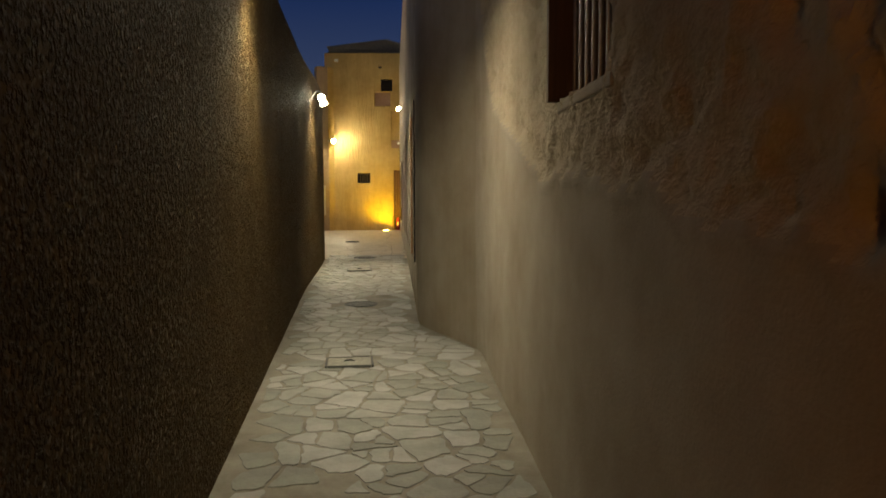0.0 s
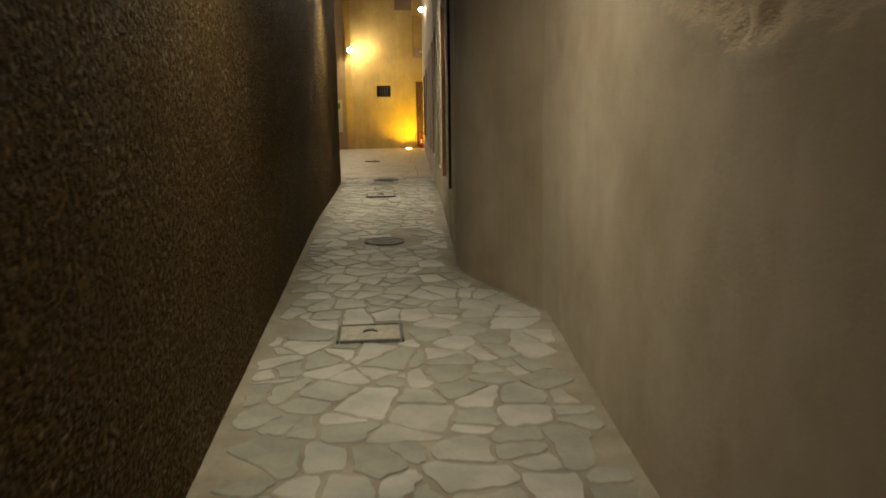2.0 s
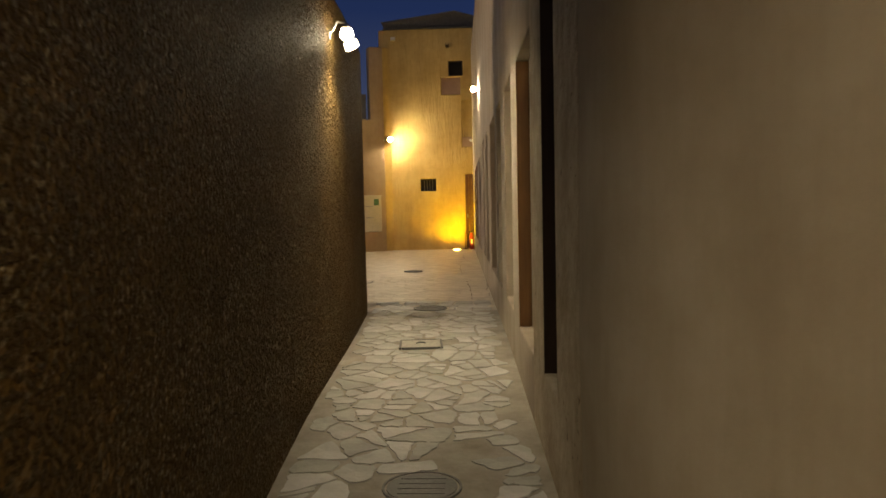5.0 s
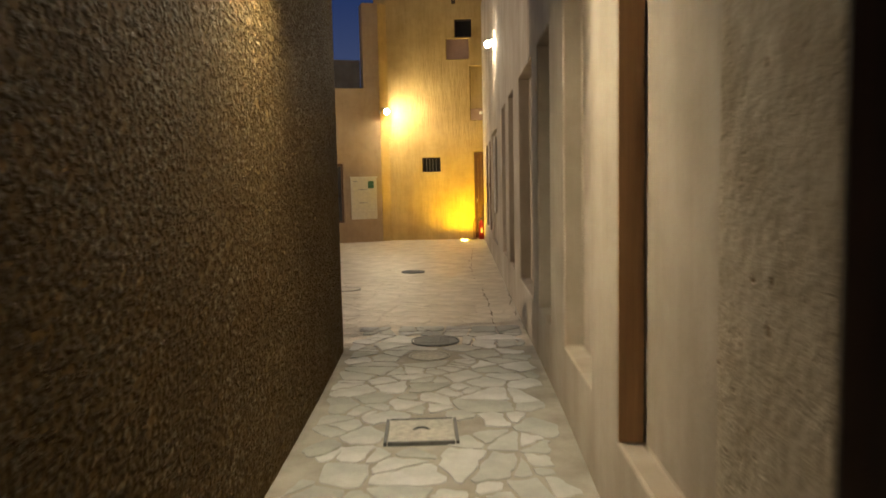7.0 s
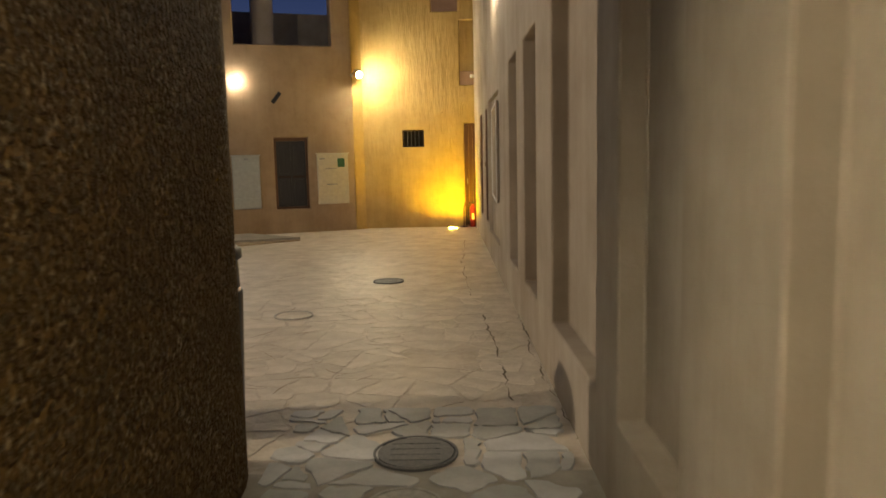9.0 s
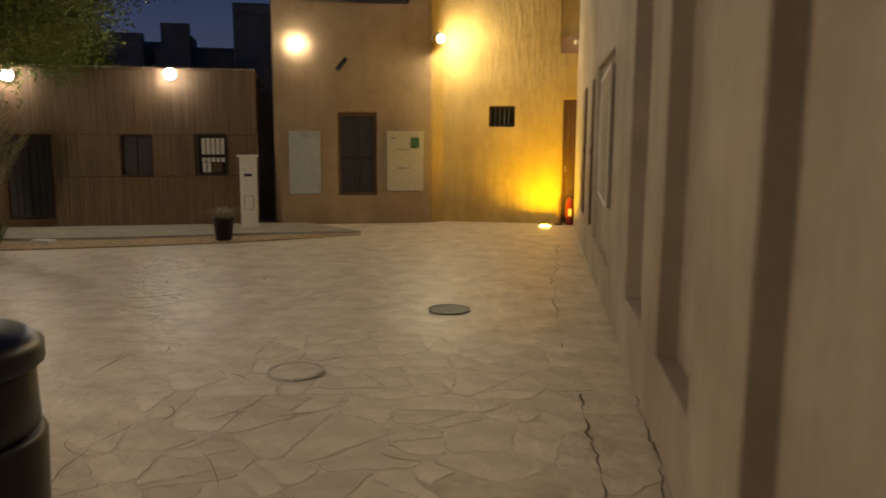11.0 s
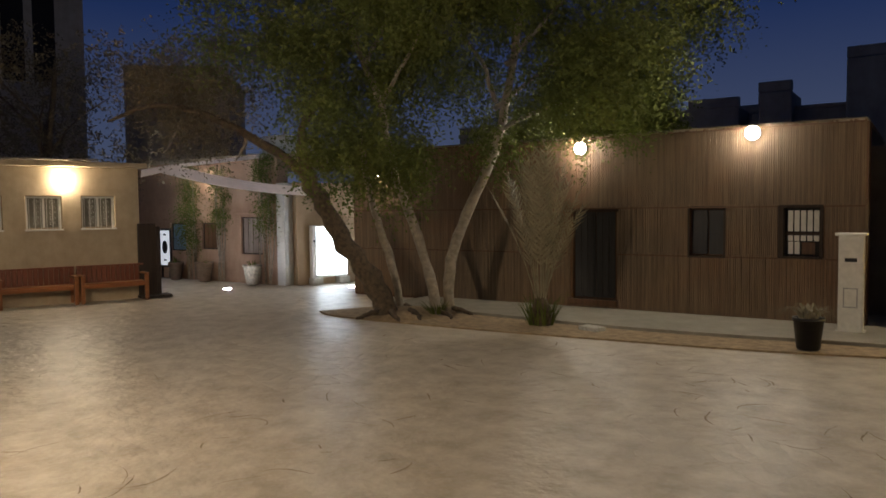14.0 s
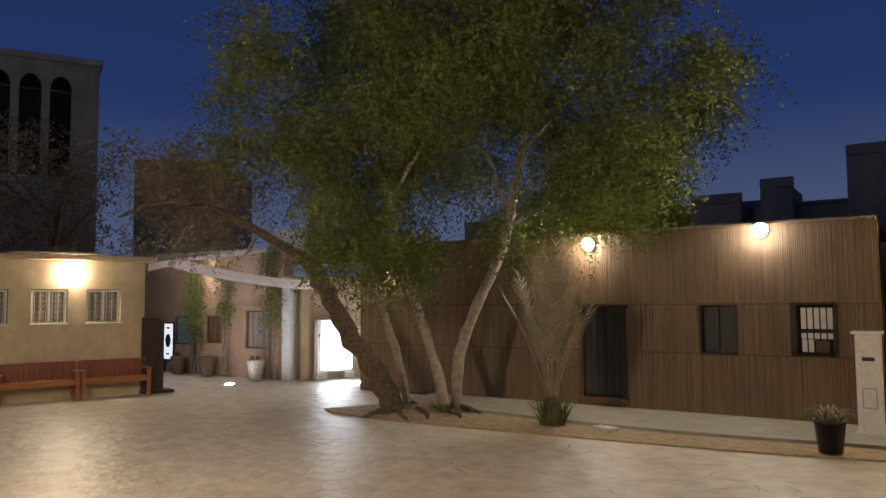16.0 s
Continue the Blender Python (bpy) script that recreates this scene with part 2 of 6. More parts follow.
M_LEAF = plain("green_leaf", (0.10, 0.118, 0.028), 0.8, spec=0.15, vary=0.5, scale=1.3, bumps=0)
M_LEAFDARK = plain("dark_leaf", (0.13, 0.10, 0.05), 0.7, vary=0.4, scale=1.5, bumps=0)
M_FROND = plain("dry_frond", (0.23, 0.20, 0.125), 0.75, vary=0.4, scale=6, bumps=0)
M_GLASS, _nt, _b = shader("window_glass")
_b.inputs["Base Color"].default_value, _b.inputs["Roughness"].default_value = (0.02, 0.02, 0.025, 1), 0.06
M_PANE = plain("dull_grey_pane", (0.17, 0.155, 0.13), 0.15, vary=0.3, scale=5, bumps=0)
M_LAMP = glow("warm_white_lamp", (1.0, 0.87, 0.60), LAMP)
M_HOODGLOW = glow("glowing_lamp_hood", (1.0, 0.87, 0.60), 9.0)
M_GLOBE = glow("alley_lamp_globe", (1.0, 0.87, 0.60), GLOBE)
M_LANE = glow("lane_tube_lamp", (0.85, 0.90, 1.0), LANE)
M_LAMP_HIGH = glow("high_wall_lamp", (1.0, 0.84, 0.58), LAMP_HIGH)
M_LAMP_FACADE = glow("facade_lamp", (1.0, 0.88, 0.68), LAMP_FACADE)
M_UNSEEN_SOUTH = glow("unseen_south_lamp", (1.0, 0.82, 0.60), UNSEEN_SOUTH)
M_LAMP_END = glow("end_wall_lamp", (1.0, 0.84, 0.55), LAMP_END)
M_LAMP_COURT = glow("courtyard_lamp", (1.0, 0.90, 0.76), LAMP_COURT)
M_LAMP_HOUSE = glow("house_lamp", (1.0, 0.82, 0.58), LAMP_HOUSE)
M_AMBER = glow("amber_uplight", (1.0, 0.62, 0.0), AMBER)
M_AMBERRING = glow("amber_glow_ring", (1.0, 0.72, 0.12), 30.0)
M_COOL = glow("cool_uplight", (0.9, 0.92, 1.0), COOL)
M_LIGHTBOX = glow("lightbox_face", (0.80, 0.90, 1.0), LIGHTBOX)
M_TUBE = glow("passage_tube_lamp", (0.78, 0.88, 1.0), TUBE)
M_ORANGE = glow("orange_lamp", (1.0, 0.40, 0.06), ORANGE)


# ---- mesh helpers ----
def mesh_of(name, bm, material, smooth=False):
    bmesh.ops.recalc_face_normals(bm, faces=bm.faces[:])
    me = bpy.data.meshes.new(name)
    bm.to_mesh(me)
    bm.free()
    for mt in (material if isinstance(material, (list, tuple)) else [material]):
        me.materials.append(mt)
    if smooth:
        for p in me.polygons:
            p.use_smooth = True
    return me


def part(name, bm, material, parent, label="", smooth=False):
    ob = new(name, mesh_of(name, bm, material, smooth))
    ob.parent = parent
    if label:
        ob["label"] = label
    return ob


def structure(name, bm, material, label, smooth=False, category=""):
    ob = new(name, mesh_of(name, bm, material, smooth))
    return tagged(ob, label, category or name.split("_")[0], kind="structure")


def thing(name, at, label, category, group="", turn=0.0):
    ob = new(name)
    ob.empty_display_size = 0.2
    ob.matrix_basis = pose(*at, 0, 0, turn)
    return tagged(ob, label, category, group)


def box(bm, x0, x1, y0, y1, z0, z1, bev=0.0):
    vs = [bm.verts.new((x, y, z)) for x in (x0, x1) for y in (y0, y1) for z in (z0, z1)]
    fs = [bm.faces.new([vs[i] for i in q]) for q in ((0, 1, 3, 2), (4, 6, 7, 5), (0, 4, 5, 1), (2, 3, 7, 6), (0, 2, 6, 4), (1, 5, 7, 3))]
    if bev:
        es = list({e for f in fs for e in f.edges})
        bmesh.ops.bevel(bm, geom=es, offset=bev, segments=2, affect="EDGES", profile=0.6)
    return bm


def boxed(*a, bev=0.0):
    return box(bmesh.new(), *a, bev)


def tube(bm, pts, radii, seg=8, cap=True):
    """A round limb through points with a radius at each."""
    rings = []
    pts = [Vector(p) for p in pts]
    for i, p in enumerate(pts):
        way = (pts[min(i + 1, len(pts) - 1)] - pts[max(i - 1, 0)]).normalized()
        side = way.orthogonal().normalized() if i == 0 else (side - way * side.dot(way)).normalized()
        up = way.cross(side)
        rings.append([bm.verts.new(p + (side * math.cos(2 * math.pi * k / seg) + up * math.sin(2 * math.pi * k / seg)) * radii[i]) for k in range(seg)])
    for a, b in zip(rings, rings[1:]):
        for k in range(seg):
            bm.faces.new((a[k], a[(k + 1) % seg], b[(k + 1) % seg], b[k]))
    if cap:
        bm.faces.new(rings[0]), bm.faces.new(rings[-1])
    return bm


def lathe(bm, profile, seg=20, at=(0, 0, 0)):
    rings = [[bm.verts.new((at[0] + r * math.cos(2 * math.pi * k / seg), at[1] + r * math.sin(2 * math.pi * k / seg), at[2] + z)) for k in range(seg)] for r, z in profile]
    for a, b in zip(rings, rings[1:]):
        for k in range(seg):
            bm.faces.new((a[k], a[(k + 1) % seg], b[(k + 1) % seg], b[k]))
    bm.faces.new(rings[0]), bm.faces.new(rings[-1])
    return bm


def ground_z(y):
    return 0.0314 * min(y - 14.0, 0.0) if y > -8 else 0.0314 * -22


def wall_cells(origin, way, length, z0, z1, thick, holes, left=False):
    """A thick wall from origin along way (a unit vector in plan); its front is to the right of way, or to its left.
    holes: (u0, u1, za, zb, depth); a depth of 0 goes right through."""
    bm = bmesh.new()
    us = sorted({0.0, length, *[v for h in holes for v in h[:2]]})
    zs = sorted({z0, z1, *[v for h in holes for v in h[2:4]]})
    back = Vector((-way[1], way[0], 0)) * (-1 if left else 1)
    cache = {}

    def vert(u, z, dpt):
        key = (round(u, 4), round(z, 4), round(dpt, 4))
        if key not in cache:
            cache[key] = bm.verts.new(Vector((origin[0] + way[0] * u, origin[1] + way[1] * u, z)) + back * dpt)
        return cache[key]

    def quad(*vs):
        if len(set(vs)) == 4:
            bm.faces.new(vs)

    def depth(i, j):
        if i < 0 or j < 0 or i >= len(us) - 1 or j >= len(zs) - 1:
            return thick
        u, z = (us[i] + us[i + 1]) / 2, (zs[j] + zs[j + 1]) / 2
        for h in holes:
            if h[0] < u < h[1] and h[2] < z < h[3]:
                return h[4] if h[4] else thick
        return 0.0

    for i in range(len(us) - 1):
        for j in range(len(zs) - 1):
            dd, a, b, c, e = depth(i, j), us[i], us[i + 1], zs[j], zs[j + 1]
            if dd < thick:
                quad(vert(a, c, dd), vert(b, c, dd), vert(b, e, dd), vert(a, e, dd))
                quad(vert(a, c, thick), vert(b, c, thick), vert(b, e, thick), vert(a, e, thick))
    for i in range(len(us)):
        for j in range(len(zs) - 1):
            l, r = depth(i - 1, j), depth(i, j)
            if l != r:
                quad(vert(us[i], zs[j], l), vert(us[i], zs[j + 1], l), vert(us[i], zs[j + 1], r), vert(us[i], zs[j], r))
    for j in range(len(zs)):
        for i in range(len(us) - 1):
            l, r = depth(i, j - 1), depth(i, j)
            if l != r:
                quad(vert(us[i], zs[j], l), vert(us[i + 1], zs[j], l), vert(us[i + 1], zs[j], r), vert(us[i], zs[j], r))
    return bm


def round_edges(ob, width=0.02):
    mod = ob.modifiers.new("soft_edges", "BEVEL")
    mod.width, mod.segments, mod.limit_method, mod.angle_limit = width, 2, "ANGLE", radians(50)
    return ob


def smooth_path(pts, rounds=3):
    for _ in range(rounds):
        q = [pts[0]]
        for a, b in zip(pts, pts[1:]):
            q += [tuple(0.75 * s_ + 0.25 * t_ for s_, t_ in zip(a, b)), tuple(0.25 * s_ + 0.75 * t_ for s_, t_ in zip(a, b))]
        pts = q + [pts[-1]]
    return pts


def resample(pts, step):
    out, carry = [Vector(pts[0])], 0.0
    for a, b in zip(pts, pts[1:]):
        a, b = Vector(a), Vector(b)
        n = max(1, round((b - a).length / step))
        out += [a.lerp(b, k / n) for k in range(1, n + 1)]
    return out


def wavy_wall(path, z1, step, relief, side=1, hole=None):
    """A plastered wall surface swept along a plan path, with hand-made unevenness; side gives the facing of its front."""
    bm = bmesh.new()
    pts = resample(path, step)
    nz = round((z1 + 0.8) / step)
    cols = []
    for i, p in enumerate(pts):
        way = (pts[min(i + 1, len(pts) - 1)] - pts[max(i - 1, 0)]).normalized()
        out = Vector((way.y, -way.x)) * side
        col = []
        for j in range(nz + 1):
            z = -0.8 + (z1 + 0.8) * j / nz
            r = relief(p, z)
            col.append(bm.verts.new((p.x + out.x * r, p.y + out.y * r, z)))
        cols.append(col)
    for i in range(len(cols) - 1):
        for j in range(nz):
            c = (cols[i][j].co + cols[i + 1][j + 1].co) / 2
            if hole and hole[0] < c.y < hole[1] and hole[2] < c.z < hole[3]:
                continue
            bm.faces.new((cols[i][j], cols[i + 1][j], cols[i + 1][j + 1], cols[i][j + 1]))
    return bm


D20, N20 = Vector((0.942, 0.336, 0)), Vector((0.336, -0.942, 0))   # the courtyard's far side runs along D20, facing N20
FACADE, REED = Vector((-5.90, 28.62, 0)), Vector((-6.55, 28.28, 0))
TURN20 = math.degrees(math.atan2(D20.y, D20.x))


def along(p0, u, off=0.0, z=0.0):
    p = p0 + D20 * u + N20 * off
    return (p.x, p.y, z)


def right_x(y):
    return 0.14 - 0.0185 * (y - 8.75)


def left_x(y):
    ease = max(0.0, min(1.0, (y - 11.0) / 3.5))
    return -1.11 - 0.062 * (y - 4.0) + 0.09 * ease * ease * (3 - 2 * ease)


# ---- ground ----
def ground_sheet():
    bm = bmesh.new()
    xs = [-900, -120, -40, -20, -10, -5, -2.5, -1, 0, 1, 3, 20, 120, 900]
    ys = [-900, -100, -20, -8, -4, 0, 4, 8, 12, 14, 18, 24, 30, 60, 150, 900]
    grid = [[bm.verts.new((x, y, ground_z(y) - 0.012)) for x in xs] for y in ys]
    for a, b in zip(grid, grid[1:]):
        for k in range(len(xs) - 1):
            bm.faces.new((a[k], a[k + 1], b[k + 1], b[k]))
    return bm


ground = structure("ground", ground_sheet(), M_SCREED, "mortar-bedded stone paving of the courtyard, worn smooth", category="ground")


def alley_bed():
    bm = bmesh.new()
    ys = [-7.9 + 0.5 * k for k in range(50)]
    ys = [y for y in ys if y < 16.6]
    rows_ = [[bm.verts.new((x, y, ground_z(y) - 0.004)) for x in (left_x(y) - 0.1, 1.15)] for y in ys]
    for a, b in zip(rows_, rows_[1:]):
        bm.faces.new((a[0], a[1], b[1], b[0]))
    return bm


alley_floor = structure("floor_alley", alley_bed(), M_MORTAR, "grey-beige mortar bed between the alley's flagstones", category="floor")


# ---- walls ----
def left_relief(p, z):
    v = Vector((p.x, p.y, z))
    return 0.005 * noise.noise(v * 0.8) + 0.002 * noise.noise(v * 3.0) + 0.0018 * noise.noise(v * 12)


left_path = [(left_x(-7.5), -7.5)] + [(left_x(y), y) for y in (11.0, 11.7, 12.4, 13.1, 13.8, 14.5, 15.95)] + [(left_x(16.05) - 0.02, 16.08), (left_x(16.1) - 0.10, 16.2), (left_x(16.2) - 0.22, 16.28), (-2.6, 16.28)]
structure("wall_alley_stucco", wavy_wall(left_path, 3.48, 0.045, left_relief, 1), M_STUCCO, "rough brown stucco wall along the alley", True, "wall")
structure("wall_courtyard_south", boxed(-17.3, -2.6, 15.9, 16.28, -0.7, 3.48), M_STUCCO, "plain stucco wall behind the courtyard", category="wall")
bm = bmesh.new()
vs = [bm.verts.new(p) for p in ((left_x(-7.5) - 0.015, -7.5, 3.46), (left_x(11.0) - 0.015, 11.0, 3.46), (left_x(14.5) - 0.015, 14.5, 3.46), (left_x(15.95) - 0.02, 15.95, 3.46), (-2.2, 16.24, 3.46), (-17.3, 16.24, 3.46), (-17.3, -7.5, 3.46))]
bm.faces.new(vs)
structure("roof_left_building", bm, M_FAR, "flat dark roof behind the stucco wall", category="roof")


def scar_line(y):
    """Height of the broken plaster edge on the old wall."""
    base = 1.2 + 0.25 * max(0.0, min(1.0, (y - 1.0) / 2.4)) if y < 4.3 else (1.45 + (y - 4.3) * 0.31 if y < 6.4 else 2.1 + (y - 6.4) * 1.2)
    return base + 0.10 * noise.noise(Vector((y * 2.2, 4.0, 0))) + 0.05 * noise.noise(Vector((y * 7, 9.0, 0)))


def near_relief(p, z):
    v = Vector((p.x, p.y, z))
    r = 0.014 * noise.noise(v * 0.9) + 0.006 * noise.noise(v * 4.0)
    if 0.0 < p.y < 7.2:
        over = z - scar_line(p.y)
        if over > 0:
            edge = min(over / 0.06, 1.0)
            pits = noise.noise(v * 9.0) + 0.7 * noise.noise(v * 21.0)
            r += edge * (-0.030 + 0.036 * pits - 0.08 * max(0.0, noise.noise(v * 5.0 + Vector((7, 1, 3))) - 0.2))
        elif over > -0.05:
            r += 0.010
    return r


near_path = [(0.97, -7.5)] + smooth_path([(0.80, 4.0), (0.745, 7.1), (0.72, 7.45), (0.43, 8.08), (0.20, 8.52), (0.135, 8.85), (right_x(9.2), 9.2)], 3)
NEAR_WIN = (3.05, 4.0, 1.86, 3.1)
bm = wavy_wall(near_path, 6.3, 0.036, near_relief, -1, NEAR_WIN)
for f in bm.faces:
    c = f.calc_center_median()
    f.material_index = 2 if c.y > 7.42 else (1 if 0.0 < c.y < 7.2 and c.z > scar_line(c.y) else 0)
structure("wall_alley_old_plaster", bm, [M_NEAR, M_RUBBLE, M_BAY], "stained old plaster wall, broken away over the rubble", True, "wall")

# the long wall of recessed bays
BAYS = ((9.98, 10.58), (11.2, 12.41), (13.05, 14.05), (14.75, 15.6), (16.05, 17.57), (18.4, 19.33), (19.95, 20.9))
r_org, r_end = Vector((right_x(9.2), 9.2, 0)), Vector((right_x(29.9), 29.9, 0))
r_way = (r_end - r_org).normalized()
r_len = (r_end - r_org).length
holes = [(a - 9.2, b - 9.2, 0.40 if a < 10 else (0.385 if a < 12 else 0.44), 2.72 if a < 10 else 2.66, 0.27 if a < 10 else (0.112 if a < 12 else 0.13)) for a, b in BAYS]
holes += [(13.2, 15.4, 0.40, 2.5, 0.06), (15.65, 16.35, 0.5, 2.4, 0.08), (17.25, 18.35, 0.5, 2.4, 0.08)]
ob = structure("wall_recessed_bays", wall_cells((r_org.x, r_org.y), (r_way.x, r_way.y), r_len, -0.3, 6.35, 0.6, holes, True), [M_RIGHT, M_PITTED], "pale plaster wall with a row of tall shallow recesses", category="wall")
for f in ob.data.polygons:
    if f.center.y < 11.19 and f.center.x < right_x(f.center.y) + 0.3:
        f.material_index = 1
round_edges(ob, 0.03)
structure("roof_right_building", boxed(0.2, 9.0, -7.5, 30.2, 6.2, 6.3), M_FAR, "flat roof of the tall plastered building", category="roof")
structure("wall_alley_behind", boxed(-3.0, 4.0, -7.9, -7.5, -0.8, 6.0), M_STUCCO, "plain wall closing the alley", category="wall")

# end wall with a small barred window, two upper recesses and a door
END_Y = 29.9
end_holes = [(1.05, 1.56, 1.88, 2.28, 0.22), (1.78, 2.40, 4.95, 5.50, 0.07), (2.02, 2.48, 5.54, 6.02, 0.25), (2.42, 2.80, 3.28, 4.75, 0.06), (2.50, 2.80, 0.0, 2.41, 0.16)]
ob = structure("wall_end", wall_cells((-3.2, END_Y), (1, 0), 3.0, -0.1, 7.03, 4.0, [(a + 0.2, b + 0.2, *r_) for a, b, *r_ in end_holes]), M_END, "tall ochre plaster wall closing the lane", category="wall")
round_edges(ob, 0.025)
structure("roof_end_building", wall_cells((-3.05, END_Y - 0.08), (1, 0), 2.9, 7.03, 7.07, 4.0, []), M_ROOF, "dark roof edge of the ochre building", category="roof")
bm = bmesh.new()
vs = [bm.verts.new(p) for p in ((-3.1, 29.8, 7.26), (-0.75, 29.8, 7.56), (-0.1, 29.8, 7.38), (-3.1, 31.5, 7.30), (-0.75, 31.5, 7.60), (-0.1, 31.5, 7.42), (-3.0, 29.9, 7.07), (-0.1, 29.9, 7.07), (-3.0, 31.4, 7.07), (-0.1, 31.4, 7.07))]
for q in ((0, 1, 4, 3), (1, 2, 5, 4), (6, 7, 2, 1, 0), (8, 9, 5, 4, 3), (6, 8, 3, 0), (7, 9, 5, 2), (6, 7, 9, 8)):
    bm.faces.new([vs[i] for i in q])
structure("roof_canopy", bm, M_ROOF, "dark pitched canopy on top of the ochre building", category="roof")

# facade with a shuttered door, open terrace above
fac_holes = [(1.20, 1.95, 0.54, 2.14, 0.10), (0.45, 2.58, 4.18, 6.45, 0)]
ob = structure("wall_facade", wall_cells((FACADE.x, FACADE.y), (D20.x, D20.y), 3.02, -0.1, 6.45, 0.4, fac_holes), M_FACADE, "tan plaster facade with an open roof terrace", category="wall")
round_edges(ob, 0.03)
bm = bmesh.new()
lo, hi = ([bm.verts.new((x, y, z)) for x, y in ((-3.052, 29.64), (-2.86, 29.897), (-3.15, 29.897))] for z in (-0.1, 6.45))
for k in range(3):
    bm.faces.new((lo[k], lo[(k + 1) % 3], hi[(k + 1) % 3], hi[k]))
bm.faces.new(lo), bm.faces.new(hi)
structure("wall_facade_return", bm, M_END, "narrow ochre return between the tan facade and the end wall", category="wall")
# Brown panel paints in the shade that falls in this recess.
structure("trim_upper_recess", boxed(-1.22, -0.60, END_Y + 0.064, END_Y + 0.069, 4.952, 5.498), M_ROSE, "brown panel painted as shade in the recess under the upper window", category="trim")
structure("trim_tall_recess", boxed(-0.578, -0.203, END_Y + 0.02, END_Y + 0.059, 3.283, 3.60, bev=0.01), M_ROSE, "brown plaster block at the foot of the tall recess", category="trim")
for nm, a, b, u0, h in (("wall_facade_side", along(FACADE, 0.0), along(FACADE, 0.0, -5.0), 0, 6.45),):
    structure(nm, boxed(0, 0.4, 0.4, 5.0, -0.1, h), M_FACADE, "side wall of the tan building", category="wall").matrix_basis = pose(*a, 0, 0, TURN20)
structure("wall_terrace_back", boxed(0.4, 3.0, 2.6, 2.9, 3.9, 5.35), M_FAR, "dark back wall of the roof terrace", category="wall").matrix_basis = pose(*along(FACADE, 0), 0, 0, TURN20)
structure("roof_terrace", boxed(0.4, 3.0, 0.4, 5.0, 3.85, 3.95), M_FAR, "terrace floor of the tan building", category="roof").matrix_basis = pose(*along(FACADE, 0), 0, 0, TURN20)
structure("wall_terrace_pier", boxed(0.95, 1.45, 1.2, 1.5, 3.9, 5.9), M_FAR, "dark pier on the roof terrace", category="wall").matrix_basis = pose(*along(FACADE, 0), 0, 0, TURN20)

# reed-clad house
REED_L = 8.7
reed_holes = [(REED_L - 3.90 + 0.0, REED_L - 3.15, 0.18, 1.66, 0.12), (REED_L - 1.96, REED_L - 1.46, 0.95, 1.67, 0.14), (REED_L - 0.67, REED_L - 0.14, 0.97, 1.67, 0.12)]
rs = along(REED, -REED_L)
ob = structure("wall_reed_house", wall_cells((rs[0], rs[1]), (D20.x, D20.y), REED_L + 0.42, -0.1, 2.84, 0.5, reed_holes), M_BROWN, "brown timber wall under reed cladding", category="wall")
ob = structure("wall_reed_house_end", boxed(0, 0.35, 0.5, 4.0, -0.1, 2.84), M_PALE, "pale end wall of the reed house, lit from the passage", category="wall")
ob.matrix_basis = pose(*rs, 0, 0, TURN20)
structure("wall_gap_back", boxed(-0.5, 1.2, 1.6, 1.9, -0.1, 2.6), M_FAR, "dark wall at the back of the narrow gap", category="wall").matrix_basis = pose(*along(REED, 0.4), 0, 0, TURN20)
structure("roof_reed_house", boxed(0, REED_L + 0.4, 0.05, 5.0, 2.84, 2.9), M_FAR, "flat roof of the reed house", category="roof").matrix_basis = pose(*rs, 0, 0, TURN20)


def reed_tier(z0, z1, off, seed):
    """Upright reeds tied side by side, each its own slim half-round stalk."""
    rng = random.Random(seed)
    verts, faces = [], []
    u = 0.02
    while u < REED_L + 0.4:
        w = rng.uniform(0.018, 0.036)
        blocked = [(h[2] - 0.02, h[3] + 0.02) for h in reed_holes if h[0] - 0.03 < u + w / 2 < h[1] + 0.03]
        spans = [(z0, z1)]
        for a, b in blocked:
            spans = [s_ for lo, hi in spans for s_ in ((lo, min(hi, a)), (max(lo, b), hi)) if s_[1] - s_[0] > 0.03]
        for lo, hi in spans:
            lo2, hi2 = lo + (rng.uniform(-0.015, 0.01) if lo == z0 else 0), hi + (rng.uniform(-0.03, 0.02) if hi == z1 else 0)
            d0, lean = off + rng.uniform(0, 0.0025), rng.uniform(-0.003, 0.003)
            n0 = len(verts)
            for z, l in ((lo2, 0), (hi2, lean)):
                verts += [(u + l, -0.002, z), (u + l + w * 0.06, -d0 - w * 0.03, z), (u + l + w * 0.94, -d0 - w * 0.03, z), (u + l + w, -0.002, z)]
            faces += [(n0 + k, n0 + k + 1, n0 + k + 5, n0 + k + 4) for k in range(3)] + [(n0, n0 + 1, n0 + 2, n0 + 3), (n0 + 4, n0 + 5, n0 + 6, n0 + 7)]
        u += w + (rng.uniform(0.0, 0.005) if rng.random() < 0.15 else 0.0005)
    me = bpy.data.meshes.new("reeds")
    me.from_pydata(verts, [], faces)
    me.materials.append(M_REED)
    ob_ = new("reeds", me)
    ob_.matrix_basis = pose(*rs, 0, 0, TURN20)
    return tagged(ob_, "rows of brown dried reeds tied upright on the wall", "reed cladding", kind="stuff")


